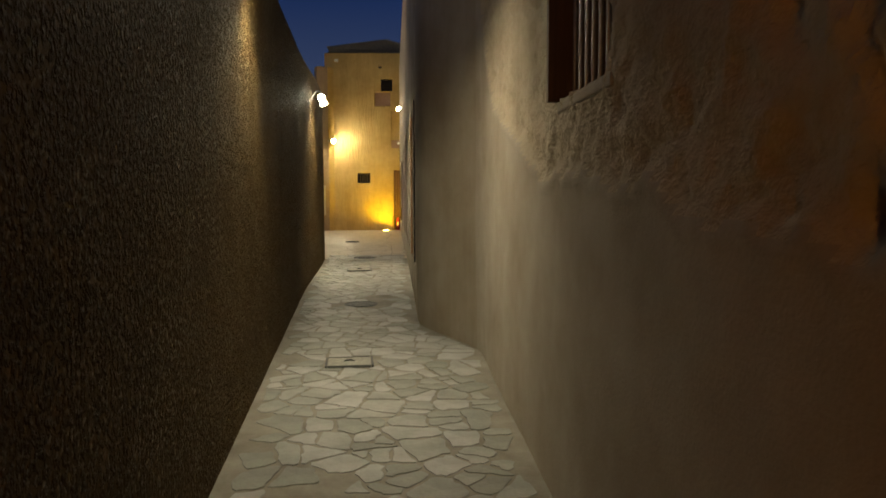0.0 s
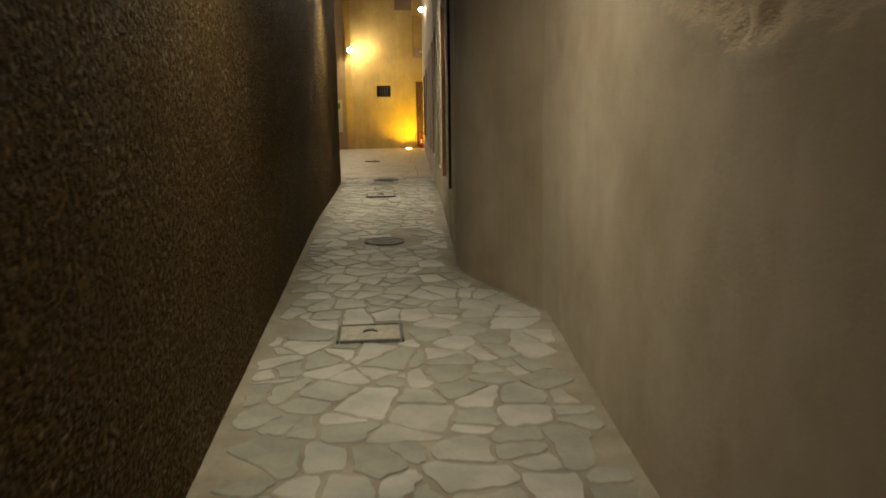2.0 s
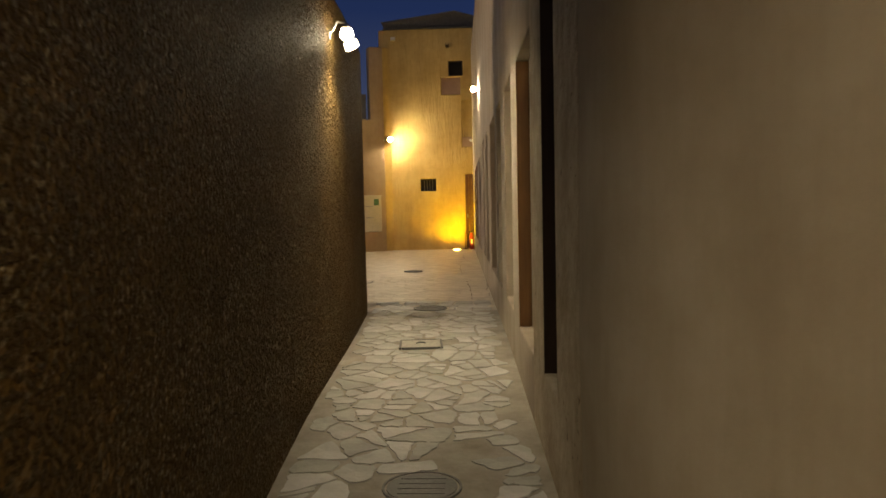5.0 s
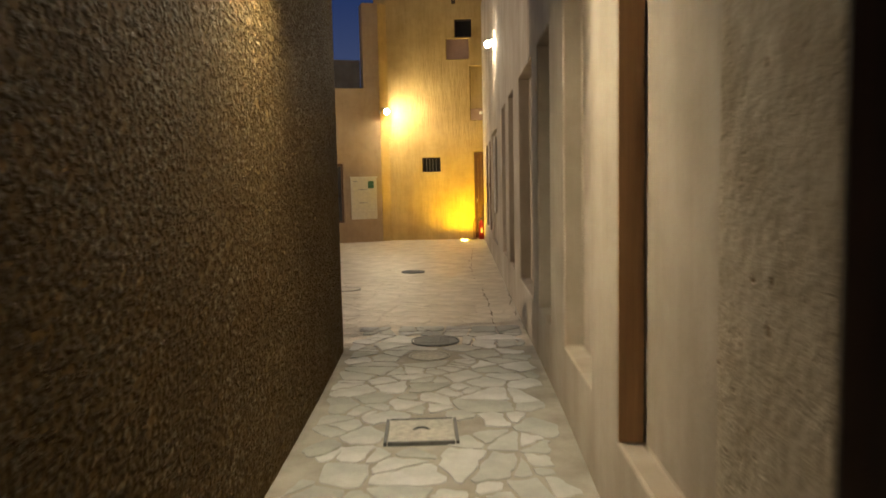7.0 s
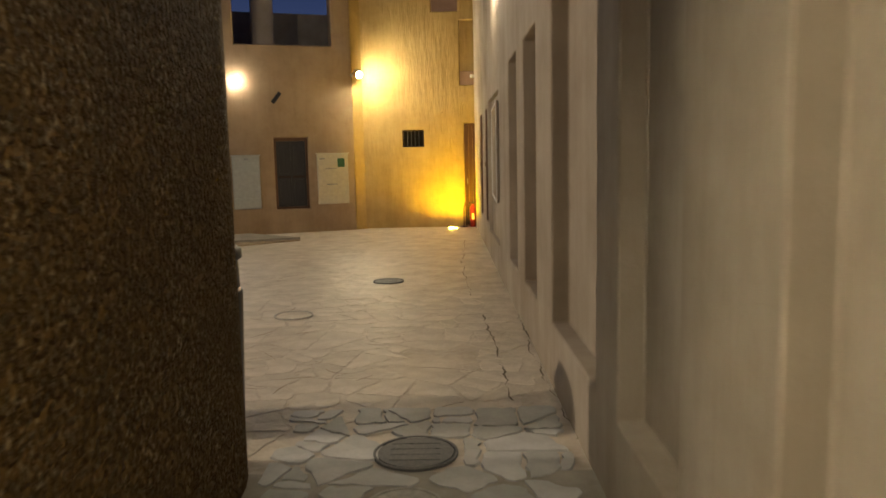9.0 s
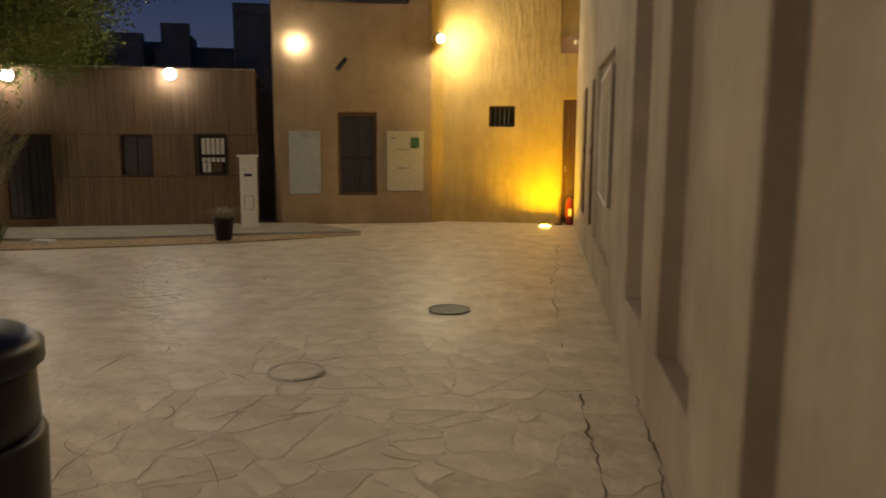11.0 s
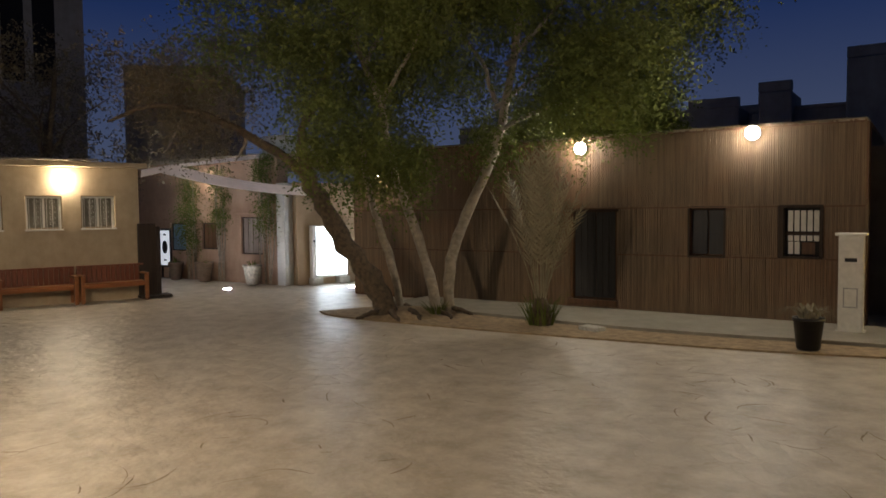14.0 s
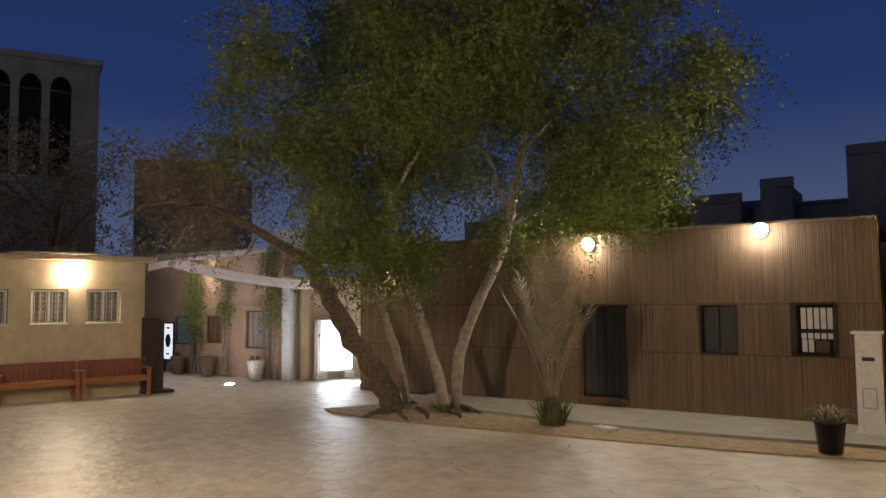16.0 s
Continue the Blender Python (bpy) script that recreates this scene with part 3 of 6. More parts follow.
reed_tier(0.03, 0.97, 0.030, 1)
reed_tier(0.93, 1.72, 0.016, 2)
reed_tier(1.68, 2.86, 0.006, 3)
for z in (0.94, 1.69, 2.84):
    bm = bmesh.new()
    for a, b in ((0.0, REED_L - 3.95), (REED_L - 3.1, REED_L - 2.0), (REED_L - 1.42, REED_L - 0.7), (REED_L - 0.1, REED_L + 0.4)) if z < 1 else ((0.0, REED_L + 0.4),):
        box(bm, a, b, -0.048, -0.036, z - 0.012, z + 0.008)
    structure("trim_reed_batten", bm, M_BROWN, "thin dark batten tying the reeds", category="trim").matrix_basis = pose(*rs, 0, 0, TURN20)

# low house with benches
HX = -17.05
h_holes = [(21.76 - b, 21.76 - a, 1.41, 2.02, 0.12) for a, b in ((20.71, 21.30), (19.77, 20.36), (18.85, 19.38), (17.9, 18.45))]
ob = structure("wall_low_house", wall_cells((HX, 21.76), (0, -1), 5.3, -0.1, 2.58, 0.4, h_holes, True), M_HOUSE, "sand-coloured plaster wall of the low house", category="wall")
round_edges(ob, 0.02)
structure("wall_low_house_side", boxed(-24, HX - 0.4, 21.36, 21.76, -0.1, 2.58), M_HOUSE, "side wall of the low house", category="wall")
structure("roof_low_house", boxed(-24, HX + 0.16, 16.4, 21.9, 2.58, 2.68, bev=0.02), M_HOUSE, "flat plastered roof edge of the low house", category="roof")

# courtyard corner house with vines, pier and lit passage
CORNER = Vector((-17.5, 24.93, 0))
c_holes = [(7.0 - 1.25, 7.0 - 0.53, 0.68, 1.57, 0.10), (7.0 - 2.69, 7.0 - 2.05, 0.77, 1.43, 0.10), (7.0 - 3.92, 7.0 - 3.32, 0.71, 1.42, 0.10)]
cs = along(CORNER, -7.0)
ob = structure("wall_corner_house", wall_cells((cs[0], cs[1]), (D20.x, D20.y), 7.0, -0.1, 2.95, 0.35, c_holes), M_ROSE, "rose-brown plaster wall with shuttered windows", category="wall")
round_edges(ob, 0.02)
structure("wall_corner_pier", boxed(0.003, 0.26, -0.05, 0.4, -0.1, 2.35, bev=0.02), M_PALE, "pale plastered pier at the passage corner", category="wall").matrix_basis = pose(*along(CORNER, 0), 0, 0, TURN20)
structure("wall_passage_left", boxed(-17.45, -17.10, 25.22, 29.0, -0.1, 2.35), M_FACADE, "tan wall along the passage", category="wall")
structure("wall_passage_back", boxed(-17.45, -12.5, 29.0, 29.3, -0.1, 3.0), M_PALE, "pale wall at the back of the lit passage", category="wall")
structure("roof_corner_house", boxed(0, 7.0, 0.02, 5.0, 2.95, 3.05), M_FAR, "flat roof of the corner house", category="roof").matrix_basis = pose(*cs, 0, 0, TURN20)
structure("wall_corner_house_upper", boxed(6.1, 6.9, 0.4, 1.6, 3.05, 3.5), M_PALE, "small plastered block on the corner house's roof", category="wall").matrix_basis = pose(*cs, 0, 0, TURN20)

# ---- far buildings ----
def far_house(label, at, size, turn=0.0, parapet=0.3):
    bm_ = box(bmesh.new(), -size[0] / 2, size[0] / 2, 0, size[1], -0.1, size[2], 0.05)
    t_ = thing("house", at, label, "house", turn=turn)
    part("wall", bm_, M_FAR, t_)
    part("parapet", boxed(-size[0] / 2, size[0] / 2, 0, 0.25, size[2] + 0.002, size[2] + parapet, bev=0.03), M_FAR, t_)
    return t_


def wind_tower(at, turn, size, height, label, arches=3):
    t_ = thing("wind_tower", at, label, "tower", turn=turn)
    w = size
    part("wall", wall_cells((-w / 2, 0), (1, 0), w, -0.1, height, w, [(0.34 * w + k * w * 0.18, 0.34 * w + k * w * 0.18 + w * 0.13, height * 0.60, height * 0.90, 0.25) for k in range(arches)]), M_FAR, t_)
    for k in range(arches):
        x = -w / 2 + 0.34 * w + k * w * 0.18 + w * 0.065
        bm_ = bmesh.new()
        r = w * 0.065
        fan = [bm_.verts.new((x + r * math.cos(a), -0.012, height * 0.90 + 1.5 * r * math.sin(a))) for a in [math.pi * q / 10 for q in range(11)]]
        bm_.faces.new(fan)
        bmesh.ops.solidify(bm_, geom=bm_.faces[:], thickness=0.02)
        # Arch head and panel put the niche's shade into the colour.
        part("arch", bm_, M_SHADEBACK, t_, "near-black arch head painted as niche shade")
        part("panel", boxed(x - r, x + r, 0.20, 0.24, height * 0.60, height * 0.90), M_SHADEBACK, t_, "near-black sheet painted as recess shade")
    part("cornice", boxed(-w / 2 - 0.1, w / 2 + 0.1, -0.1, w + 0.1, height, height + 0.25, bev=0.03), M_FAR, t_)
    return t_


wind_tower((-32.5, 21.13, 0), 82, 5.6, 10.9, "tall dark plaster wind tower with three arched niches")
far_house("dark flat-roofed house behind the corner house", (-35, 28.2, 0), (4.5, 5, 7.9), 60)
far_house("small dark house beyond the reed house", (-14.75, 38, 0), (1.5, 3, 4.7), 20)
far_house("slim dark roof room beyond the reed house", (-12.95, 38.3, 0), (0.9, 2, 5.0), 20)
far_house("low dark house beyond the reed house", (-12.2, 39.2, 0), (3.5, 4, 4.5), 20, 0.12)
far_house("tall brown house behind the tan facade", (-9.95, 38, 0), (1.6, 3, 5.5), 20)
far_house("long dark house behind the reed roofs", (-19, 38, 0), (12, 5, 4.6), 20)


# ---- lamps ----
def wall_lamp(at, label, glow_mat, out, r=0.065, arm=0.12, shield=None):
    """A round bulkhead lamp on a short bracket; out is the unit direction away from its wall."""
    t_ = thing("wall_lamp", at, label, "lamp", "wall lamps")
    bm_ = bmesh.new()
    bmesh.ops.create_icosphere(bm_, subdivisions=2, radius=r)
    part("globe", bm_, glow_mat, t_, "glowing glass globe", True)
    o = Vector(out)
    part("bracket", tube(bmesh.new(), [o * -arm, o * (-arm * 0.5) + Vector((0, 0, r + 0.05)), Vector((0, 0, r + 0.03))], [0.014, 0.014, 0.014], 8), M_METAL, t_, "bent grey metal bracket")
    part("cap", lathe(bmesh.new(), [(0.02, 0.03), (r * 0.85, 0.0), (r * 0.8, -0.012)], 16, (0, 0, r - 0.004)), M_METAL, t_, "metal cap")
    plate = lathe(bmesh.new(), [(0.045, 0), (0.045, 0.012), (0.03, 0.018)], 14)
    bmesh.ops.rotate(plate, verts=plate.verts[:], matrix=o.to_track_quat("Z", "Y").to_matrix())
    bmesh.ops.translate(plate, verts=plate.verts[:], vec=o * -arm)
    part("wall_plate", plate, M_METAL, t_)
    # Added hood and lens aim the light; the hood glows to blend in.
    if glow_mat is M_GLOBE:
        hood = lathe(bmesh.new(), [(0.02, -r - 0.004), (0.064, -r - 0.012), (0.068, -r - 0.070), (0.063, -r - 0.070), (0.060, -r - 0.022), (0.02, -r - 0.014)], 20)
        lens = lathe(bmesh.new(), [(0.056, -r - 0.026), (0.056, -r - 0.030), (0.01, -r - 0.032)], 20)
        for piece in (hood, lens):
            bmesh.ops.rotate(piece, verts=piece.verts[:], matrix=Matrix.Rotation(radians(-22), 3, "Y"))
        part("hood", hood, M_HOODGLOW, t_, "short added hood, its glow blending globe and lens")
        part("downlight", lens, M_LAMP, t_, "added downlight lens, glowing")
    if shield is not None:
        # Cup is added to keep light off the bracket side.
        dish = lathe(bmesh.new(), [(r * 0.3, -r * 1.15), (r * 0.8, -r * 0.9), (r * 1.12, -r * 0.35), (r * 1.16, r * shield), (r * 1.10, r * shield), (r * 1.06, -r * 0.32), (r * 0.75, -r * 0.82), (r * 0.3, -r * 1.06)], 20)
        aim = (o + Vector((0, 0, -0.10))).normalized()
        bmesh.ops.rotate(dish, verts=dish.verts[:], matrix=aim.to_track_quat("Z", "Y").to_matrix())
        part("light_shield", dish, M_METAL, t_, "grey metal cup added to block light behind it")
    return t_


wall_lamp((left_x(5.9) + 0.18, 5.9, 3.12), "round wall lamp glowing warm white on the stucco wall", M_GLOBE, (1, 0, 0), 0.065, 0.18)
wall_lamp((left_x(12.95) + 0.165, 12.95, 3.05), "round wall lamp glowing warm white on the stucco wall", M_GLOBE, (1, 0, 0), 0.065, 0.165)
wall_lamp((right_x(22.9) - 0.11, 22.9, 4.03), "round wall lamp glowing high on the plaster wall", M_LAMP_HIGH, (-1, 0, 0), 0.06, 0.11)
wall_lamp((-2.86, 29.50, 3.53), "round wall lamp throwing a bright spot on the ochre wall", M_LAMP_END, (0.83, -0.557, 0), 0.07, 0.235, -0.05)
wall_lamp(along(REED, -7.93, 0.15, 2.36), "small warm wall lamp on the reed wall behind the tree", M_LAMP_HOUSE, tuple(N20), 0.05, 0.14)
wall_lamp(along(CORNER, -2.35, 0.16, 2.55), "small warm wall lamp among the vines", M_LAMP_HOUSE, tuple(N20), 0.038, 0.16)
wall_lamp((left_x(-2.2) + 0.13, -2.2, 2.1), "orange wall lamp in the alley behind", M_ORANGE, (1, 0, 0))


def bulkhead_lamp(at, label, glow_mat, out, r=0.085):
    """A round bulkhead lamp, its glass dome set flat on the wall in a metal ring; out is the unit direction away from the wall."""
    t_ = thing("wall_lamp", at, label, "lamp", "wall lamps")
    way = Vector(out).to_track_quat("Z", "Y").to_matrix()
    dome = lathe(bmesh.new(), [(r * math.cos(a), r * 1.1 * math.sin(a)) for a in [math.pi * k / 18 for k in range(9)]], 24)
    ring = lathe(bmesh.new(), [(r + 0.016, -0.03), (r + 0.016, 0.008), (r + 0.010, 0.014), (r + 0.003, 0.010), (r + 0.003, -0.03)], 24)
    for piece in (dome, ring):
        bmesh.ops.rotate(piece, verts=piece.verts[:], matrix=way)
    part("dome", dome, glow_mat, t_, "glowing frosted glass dome", True)
    part("base_ring", ring, M_METAL, t_, "grey metal base ring")
    return t_


def ground_light(at, label, mat, r=0.09):
    t_ = thing("ground_light", at, label, "light", "recessed ground lights")
    part("lens", lathe(bmesh.new(), [(r, 0.0), (r * 0.96, 0.008), (0.01, 0.012)], 20), mat, t_, "glowing lens")
    part("rim", lathe(bmesh.new(), [(r + 0.03, 0.0), (r + 0.03, 0.008), (r + 0.004, 0.010), (r + 0.004, 0.0)], 20), M_METAL, t_, "steel rim")
    return t_

bulkhead_lamp(along(FACADE, 0.45, 0.004, 3.37), "round wall lamp glowing on the tan facade", M_LAMP_FACADE, tuple(N20), 0.10)
bulkhead_lamp(along(REED, -1.06, 0.04, 2.77), "round wall lamp glowing on the reed wall", M_LAMP_COURT, tuple(N20), 0.095)
bulkhead_lamp(along(REED, -3.75, 0.04, 2.69), "round wall lamp glowing above the young palm", M_LAMP_COURT, tuple(N20), 0.095)
bulkhead_lamp((HX + 0.004, 20.40, 2.31), "round wall lamp glowing above the benches", M_LAMP_HOUSE, (1, 0, 0), 0.105)

amber = thing("ground_light", (-0.80, 29.22, 0.0), "amber ground light washing the ochre wall", "light", "recessed ground lights")
part("lens", lathe(bmesh.new(), [(0.05, 0.0), (0.05, 0.006), (0.01, 0.008)], 20), M_AMBER, amber, "glowing amber lens")
# Raised ring is added: it cuts low light and glows like a lens.
part("glow_ring", lathe(bmesh.new(), [(0.10, 0.0), (0.098, 0.024), (0.09, 0.030), (0.056, 0.028), (0.054, 0.0)], 24), M_AMBERRING, amber, "raised ring added to shape the beam, glowing like the lens")
part("rim", lathe(bmesh.new(), [(0.13, 0.0), (0.13, 0.008), (0.104, 0.010), (0.104, 0.0)], 20), M_METAL, amber, "steel rim")
ground_light((-17.4, 23.65, 0.0), "white ground light set in the paving", M_COOL)
ground_light((-15.9, 25.95, 0.0), "white ground light set in the paving by the passage", M_COOL)
t_ = thing("tube_lamp", (-15.6, 28.85, 2.45), "white tube lamp on the passage wall", "lamp")
part("tube", tube(bmesh.new(), [(-0.6, 0, 0), (0.6, 0, 0)], [0.02, 0.02], 8), M_TUBE, t_)
part("tray", boxed(-0.62, 0.62, 0.0, 0.10, 0.025, 0.06), M_WHITE, t_)
# Out-of-view lamp, added to brighten the courtyard floor.
wall_lamp((-7.2, 16.41, 3.3), "unseen wall lamp added to light the courtyard floor", M_UNSEEN_SOUTH, (0, 1, 0), 0.07, 0.12)

t_ = thing("tube_lamp", (-18.6, 21.80, 2.30), "white tube lamp on the low house's side wall", "lamp")
part("tube", tube(bmesh.new(), [(-0.45, 0.05, 0), (0.45, 0.05, 0)], [0.02, 0.02], 8), M_LANE, t_)
part("tray", boxed(-0.47, 0.47, -0.035, 0.02, -0.02, 0.03), M_WHITE, t_)


# ---- fittings of the alley ----
def barred_window(name, at, turn, w, h, depth, bars, label, mat=M_METAL, frame_mat=M_BROWN):
    """A window opening: timber frame, near-black sheet painted as the unlit room, upright bars. Local x along the wall,
    y into it.
    """
    t_ = thing(name, at, label, "window", turn=turn)
    part("back", boxed(0, w, depth - 0.012, depth - 0.004, 0, h), M_SHADEBACK, t_, "near-black sheet painted as unlit interior")
    for nm, a in (("frame_side", (0.0, 0.035, 0.03, 0.09, 0, h)), ("frame_side", (w - 0.035, w, 0.03, 0.09, 0, h)), ("frame_head", (0.035, w - 0.035, 0.03, 0.09, h - 0.035, h)), ("frame_sill", (0.035, w - 0.035, 0.03, 0.09, 0, 0.03))):
        part(nm, boxed(*a, bev=0.004), frame_mat, t_)
    for k in range(bars):
        x = 0.035 + (w - 0.07) * (k + 1) / (bars + 1)
        part("bar", tube(bmesh.new(), [(x, 0.06, 0.03), (x, 0.06, h - 0.035)], [0.009, 0.009], 6), mat, t_)
    return t_


# deep barred opening in the old wall
t_ = thing("barred_opening", (0.80, 3.05, 1.86), "deep window opening with upright iron bars in old plaster", "window")
part("far_reveal", boxed(-0.03, 0.40, 0.95, 1.0, 0, 1.24), M_BROWN, t_, "brown timber reveal")
part("near_reveal", boxed(0.05, 0.40, -0.05, 0.0, 0, 1.24), M_NEAR, t_)
part("sill", boxed(0.03, 0.40, -0.05, 1.0, -0.06, 0.0, bev=0.01), M_NEAR, t_, "plastered sill")
part("head", boxed(0.05, 0.40, -0.05, 1.0, 1.24, 1.3), M_NEAR, t_)
# The back sheet is near-black in place of unlit depth.
part("back", boxed(0.38, 0.40, 0.0, 0.95, 0.0, 1.24), M_SHADEBACK, t_, "near-black sheet painted as unlit interior")
for k in range(7):
    y = 0.10 + k * 0.13
    part("bar", tube(bmesh.new(), [(0.10, y, 0), (0.10, y, 1.24)], [0.012, 0.012], 8), M_METAL, t_, "grey iron bar")

barred_window("barred_window", (-1.95, END_Y, 1.88), 0, 0.51, 0.40, 0.20, 4, "small square window with iron bars in the ochre wall", M_IRON, M_DARKWOOD)
barred_window("upper_window", (-0.98, END_Y + 0.01, 5.54), 0, 0.46, 0.48, 0.22, 0, "small dark upper window in a shallow recess", M_IRON, M_DARKWOOD)

# brown door beside the amber light
t_ = thing("door", (-0.50, END_Y + 0.05, 0.0), "narrow brown plank door at the wall's corner", "door")
for k in range(3):
    part("plank", boxed(0.01 + k * 0.093, 0.10 + k * 0.093, 0.03, 0.07, 0.02, 2.36, bev=0.004), M_BROWN, t_)
part("frame", boxed(0.0, 0.03, 0.0, 0.10, 0.0, 2.40, bev=0.004), M_BROWN, t_, "timber door jamb")
part("lintel", boxed(0.03, 0.29, 0.0, 0.10, 2.36, 2.40, bev=0.004), M_BROWN, t_)
part("handle", tube(bmesh.new(), [(0.06, -0.02, 1.0), (0.06, -0.03, 1.06), (0.06, -0.02, 1.12)], [0.008] * 3, 6), M_METAL, t_)

# fire extinguisher and its bent pipe stand
t_ = thing("fire_extinguisher", (-0.33, 29.62, 0.0), "red fire extinguisher standing by the brown door", "extinguisher")
part("cylinder", lathe(bmesh.new(), [(0.06, 0.0), (0.075, 0.015), (0.075, 0.42), (0.055, 0.48), (0.025, 0.51), (0.022, 0.54)], 20), M_RED, t_, "red enamelled cylinder", True)
part("valve", boxed(-0.03, 0.03, -0.02, 0.02, 0.54, 0.575, bev=0.006), M_BLACK, t_)
part("lever", boxed(-0.02, 0.10, -0.012, 0.012, 0.59, 0.605, bev=0.004), M_BLACK, t_)
part("hose", tube(bmesh.new(), [(0.02, 0, 0.56), (-0.07, -0.02, 0.58), (-0.11, -0.03, 0.45), (-0.10, -0.03, 0.22)], [0.011] * 4, 8), M_BLACK, t_)
part("label_panel", boxed(-0.03, 0.03, -0.079, -0.074, 0.18, 0.32), M_WHITE, t_, "pale label")
t_ = thing("pipe_stand", (-0.54, 29.60, 0.0), "thin bent dark pipe on a small foot", "stand")
part("pipe", tube(bmesh.new(), [(0, 0, 0.03), (0, 0, 0.42), (0.03, 0, 0.56), (0.09, 0, 0.62)], [0.012] * 4, 8), M_BROWN, t_)
part("foot", lathe(bmesh.new(), [(0.09, 0), (0.09, 0.02), (0.03, 0.035)], 16), M_BROWN, t_)


def spout(at, label):
    t_ = thing("water_spout", at, label, "spout")
    bm_ = bmesh.new()
    for a in ((-0.05, 0.05, -0.30, 0.08, -0.02, 0.0), (-0.05, -0.035, -0.30, 0.08, 0.0, 0.06), (0.035, 0.05, -0.30, 0.08, 0.0, 0.06)):
        box(bm_, *a)
    part("channel", bm_, M_DARKWOOD, t_)


spout((-1.0, END_Y, 6.45), "dark timber roof spout on the ochre wall")
for x, z in ((-1.02, 2.68), (-0.50, 2.86)):
    t_ = thing("pole_stub", (x, END_Y, z), "short round timber stub set in the ochre wall", "stub", "timber stubs in the wall")
    part("stub", tube(bmesh.new(), [(0, 0.06, 0), (0, -0.09, 0)], [0.028, 0.026], 10), M_END, t_)
t_ = thing("floodlight", (-2.72, END_Y - 0.12, 6.72), "small grey floodlight at the roof corner", "floodlight")
part("housing", boxed(-0.07, 0.07, -0.06, 0.06, -0.05, 0.05, bev=0.012), M_WHITE, t_)
part("arm", boxed(-0.012, 0.012, 0.06, 0.13, -0.012, 0.012), M_METAL, t_)
t_ = thing("wall_spotlight", (-0.27, END_Y - 0.10, 3.46), "small white spotlight in the wall recess", "spotlight")
part("head", tube(bmesh.new(), [(-0.05, -0.05, 0), (0.05, 0.02, 0.01)], [0.045, 0.03], 12), M_WHITE, t_)
part("stem", tube(bmesh.new(), [(0.05, 0.02, 0.01), (0.06, 0.17, 0.03)], [0.012, 0.012], 8), M_METAL, t_)

# painted panel frame on the long wall
t_ = thing("wall_panel", (right_x(22.3) - 0.004, 22.3, 0.0), "flat white-edged access panel on the plaster wall", "panel", turn=-1.06)
part("leaf", boxed(-0.030, -0.004, 0.0, 2.1, 1.0, 2.35, bev=0.008), M_RIGHT, t_)
for a in ((-0.042, -0.031, 0.0, 2.1, 1.0, 1.03), (-0.042, -0.031, 0.0, 2.1, 2.32, 2.35), (-0.042, -0.031, 0.0, 0.03, 1.03, 2.32), (-0.042, -0.031, 2.07, 2.1, 1.03, 2.32)):
    part("edge", boxed(*a), M_WHITE, t_, "white edge strip")
for y0, y1 in ((24.9, 25.5), (26.5, 27.5)):
    t_ = thing("shutter", (right_x(y0) + 0.02, y0, 0.55), "narrow dark timber shutter flush in the plaster wall", "shutter", turn=-1.06)
    part("leaf", boxed(-0.045, -0.023, 0.0, y1 - y0, 0.0, 1.85, bev=0.004), M_BROWN, t_)
    part("rail", boxed(-0.058, -0.046, 0.03, y1 - y0 - 0.03, 0.9, 0.98, bev=0.004), M_BROWN, t_)

# dark board put in for shade in the first recess, timber lining of the second
for y, w, z0, h, mat, lb in ((10.58, 0.265, 0.405, 2.31, M_DARKWOOD, "tall dark board put in as shade in a deep recess"), (12.41, 0.108, 0.39, 2.26, M_OAK, "tall brown timber board lining a recess")):
    t_ = thing("recess_board", (right_x(y) + 0.002, y - 0.014, z0), lb, "board", "boards lining the recesses", turn=-1.06)
    part("board", boxed(0.0, w, 0.0, 0.012, 0.0, h, bev=0.003), mat, t_)
# Dark planks are added to give the deep recess its shade.
t_ = thing("recess_planks", (right_x(9.98) + 0.262, 9.99, 0.405), "dark planks added as shade deep in the wall recess", "door", turn=-1.06)
for k in range(6):
    part("plank", boxed(-0.035, 0.0, 0.006 + k * 0.095, 0.098 + k * 0.095, 0.0, 2.30, bev=0.004), M_DARKWOOD, t_)
part("ledge", boxed(-0.05, -0.036, 0.01, 0.57, 1.05, 1.17, bev=0.004), M_DARKWOOD, t_)


# ---- covers in the paving ----
def round_cover(x, y, r, label, mat=M_IRON):
    t_ = thing("manhole_cover", (x, y, ground_z(y)), label, "manhole cover", "round covers in the paving")
    part("plate", lathe(bmesh.new(), [(r - 0.02, -0.01), (r - 0.02, 0.004), (0.02, 0.005)], 32), mat, t_)
    part("ring", lathe(bmesh.new(), [(r + 0.006, -0.01), (r + 0.006, 0.006), (r - 0.008, 0.006), (r - 0.008, -0.01)], 32), M_IRON if mat is M_IRON else M_COVER, t_)
    if mat is not M_IRON:
        return
    bm_ = bmesh.new()
    for k in range(4):
        box(bm_, -r * 0.6, r * 0.6, -r * 0.5 + k * r * 0.33, -r * 0.45 + k * r * 0.33, 0.003, 0.007)
    part("tread", bm_, mat, t_, "raised tread ribs")


round_cover(-0.63, 10.10, 0.22, "round cast-iron manhole cover in the flagstones")
round_cover(-0.93, 16.35, 0.23, "round cast-iron manhole cover where the alley opens")
round_cover(-1.62, 22.15, 0.20, "round cast-iron manhole cover in the courtyard")
round_cover(-2.43, 20.05, 0.20, "round stone-filled manhole cover in the courtyard", M_SCREED)


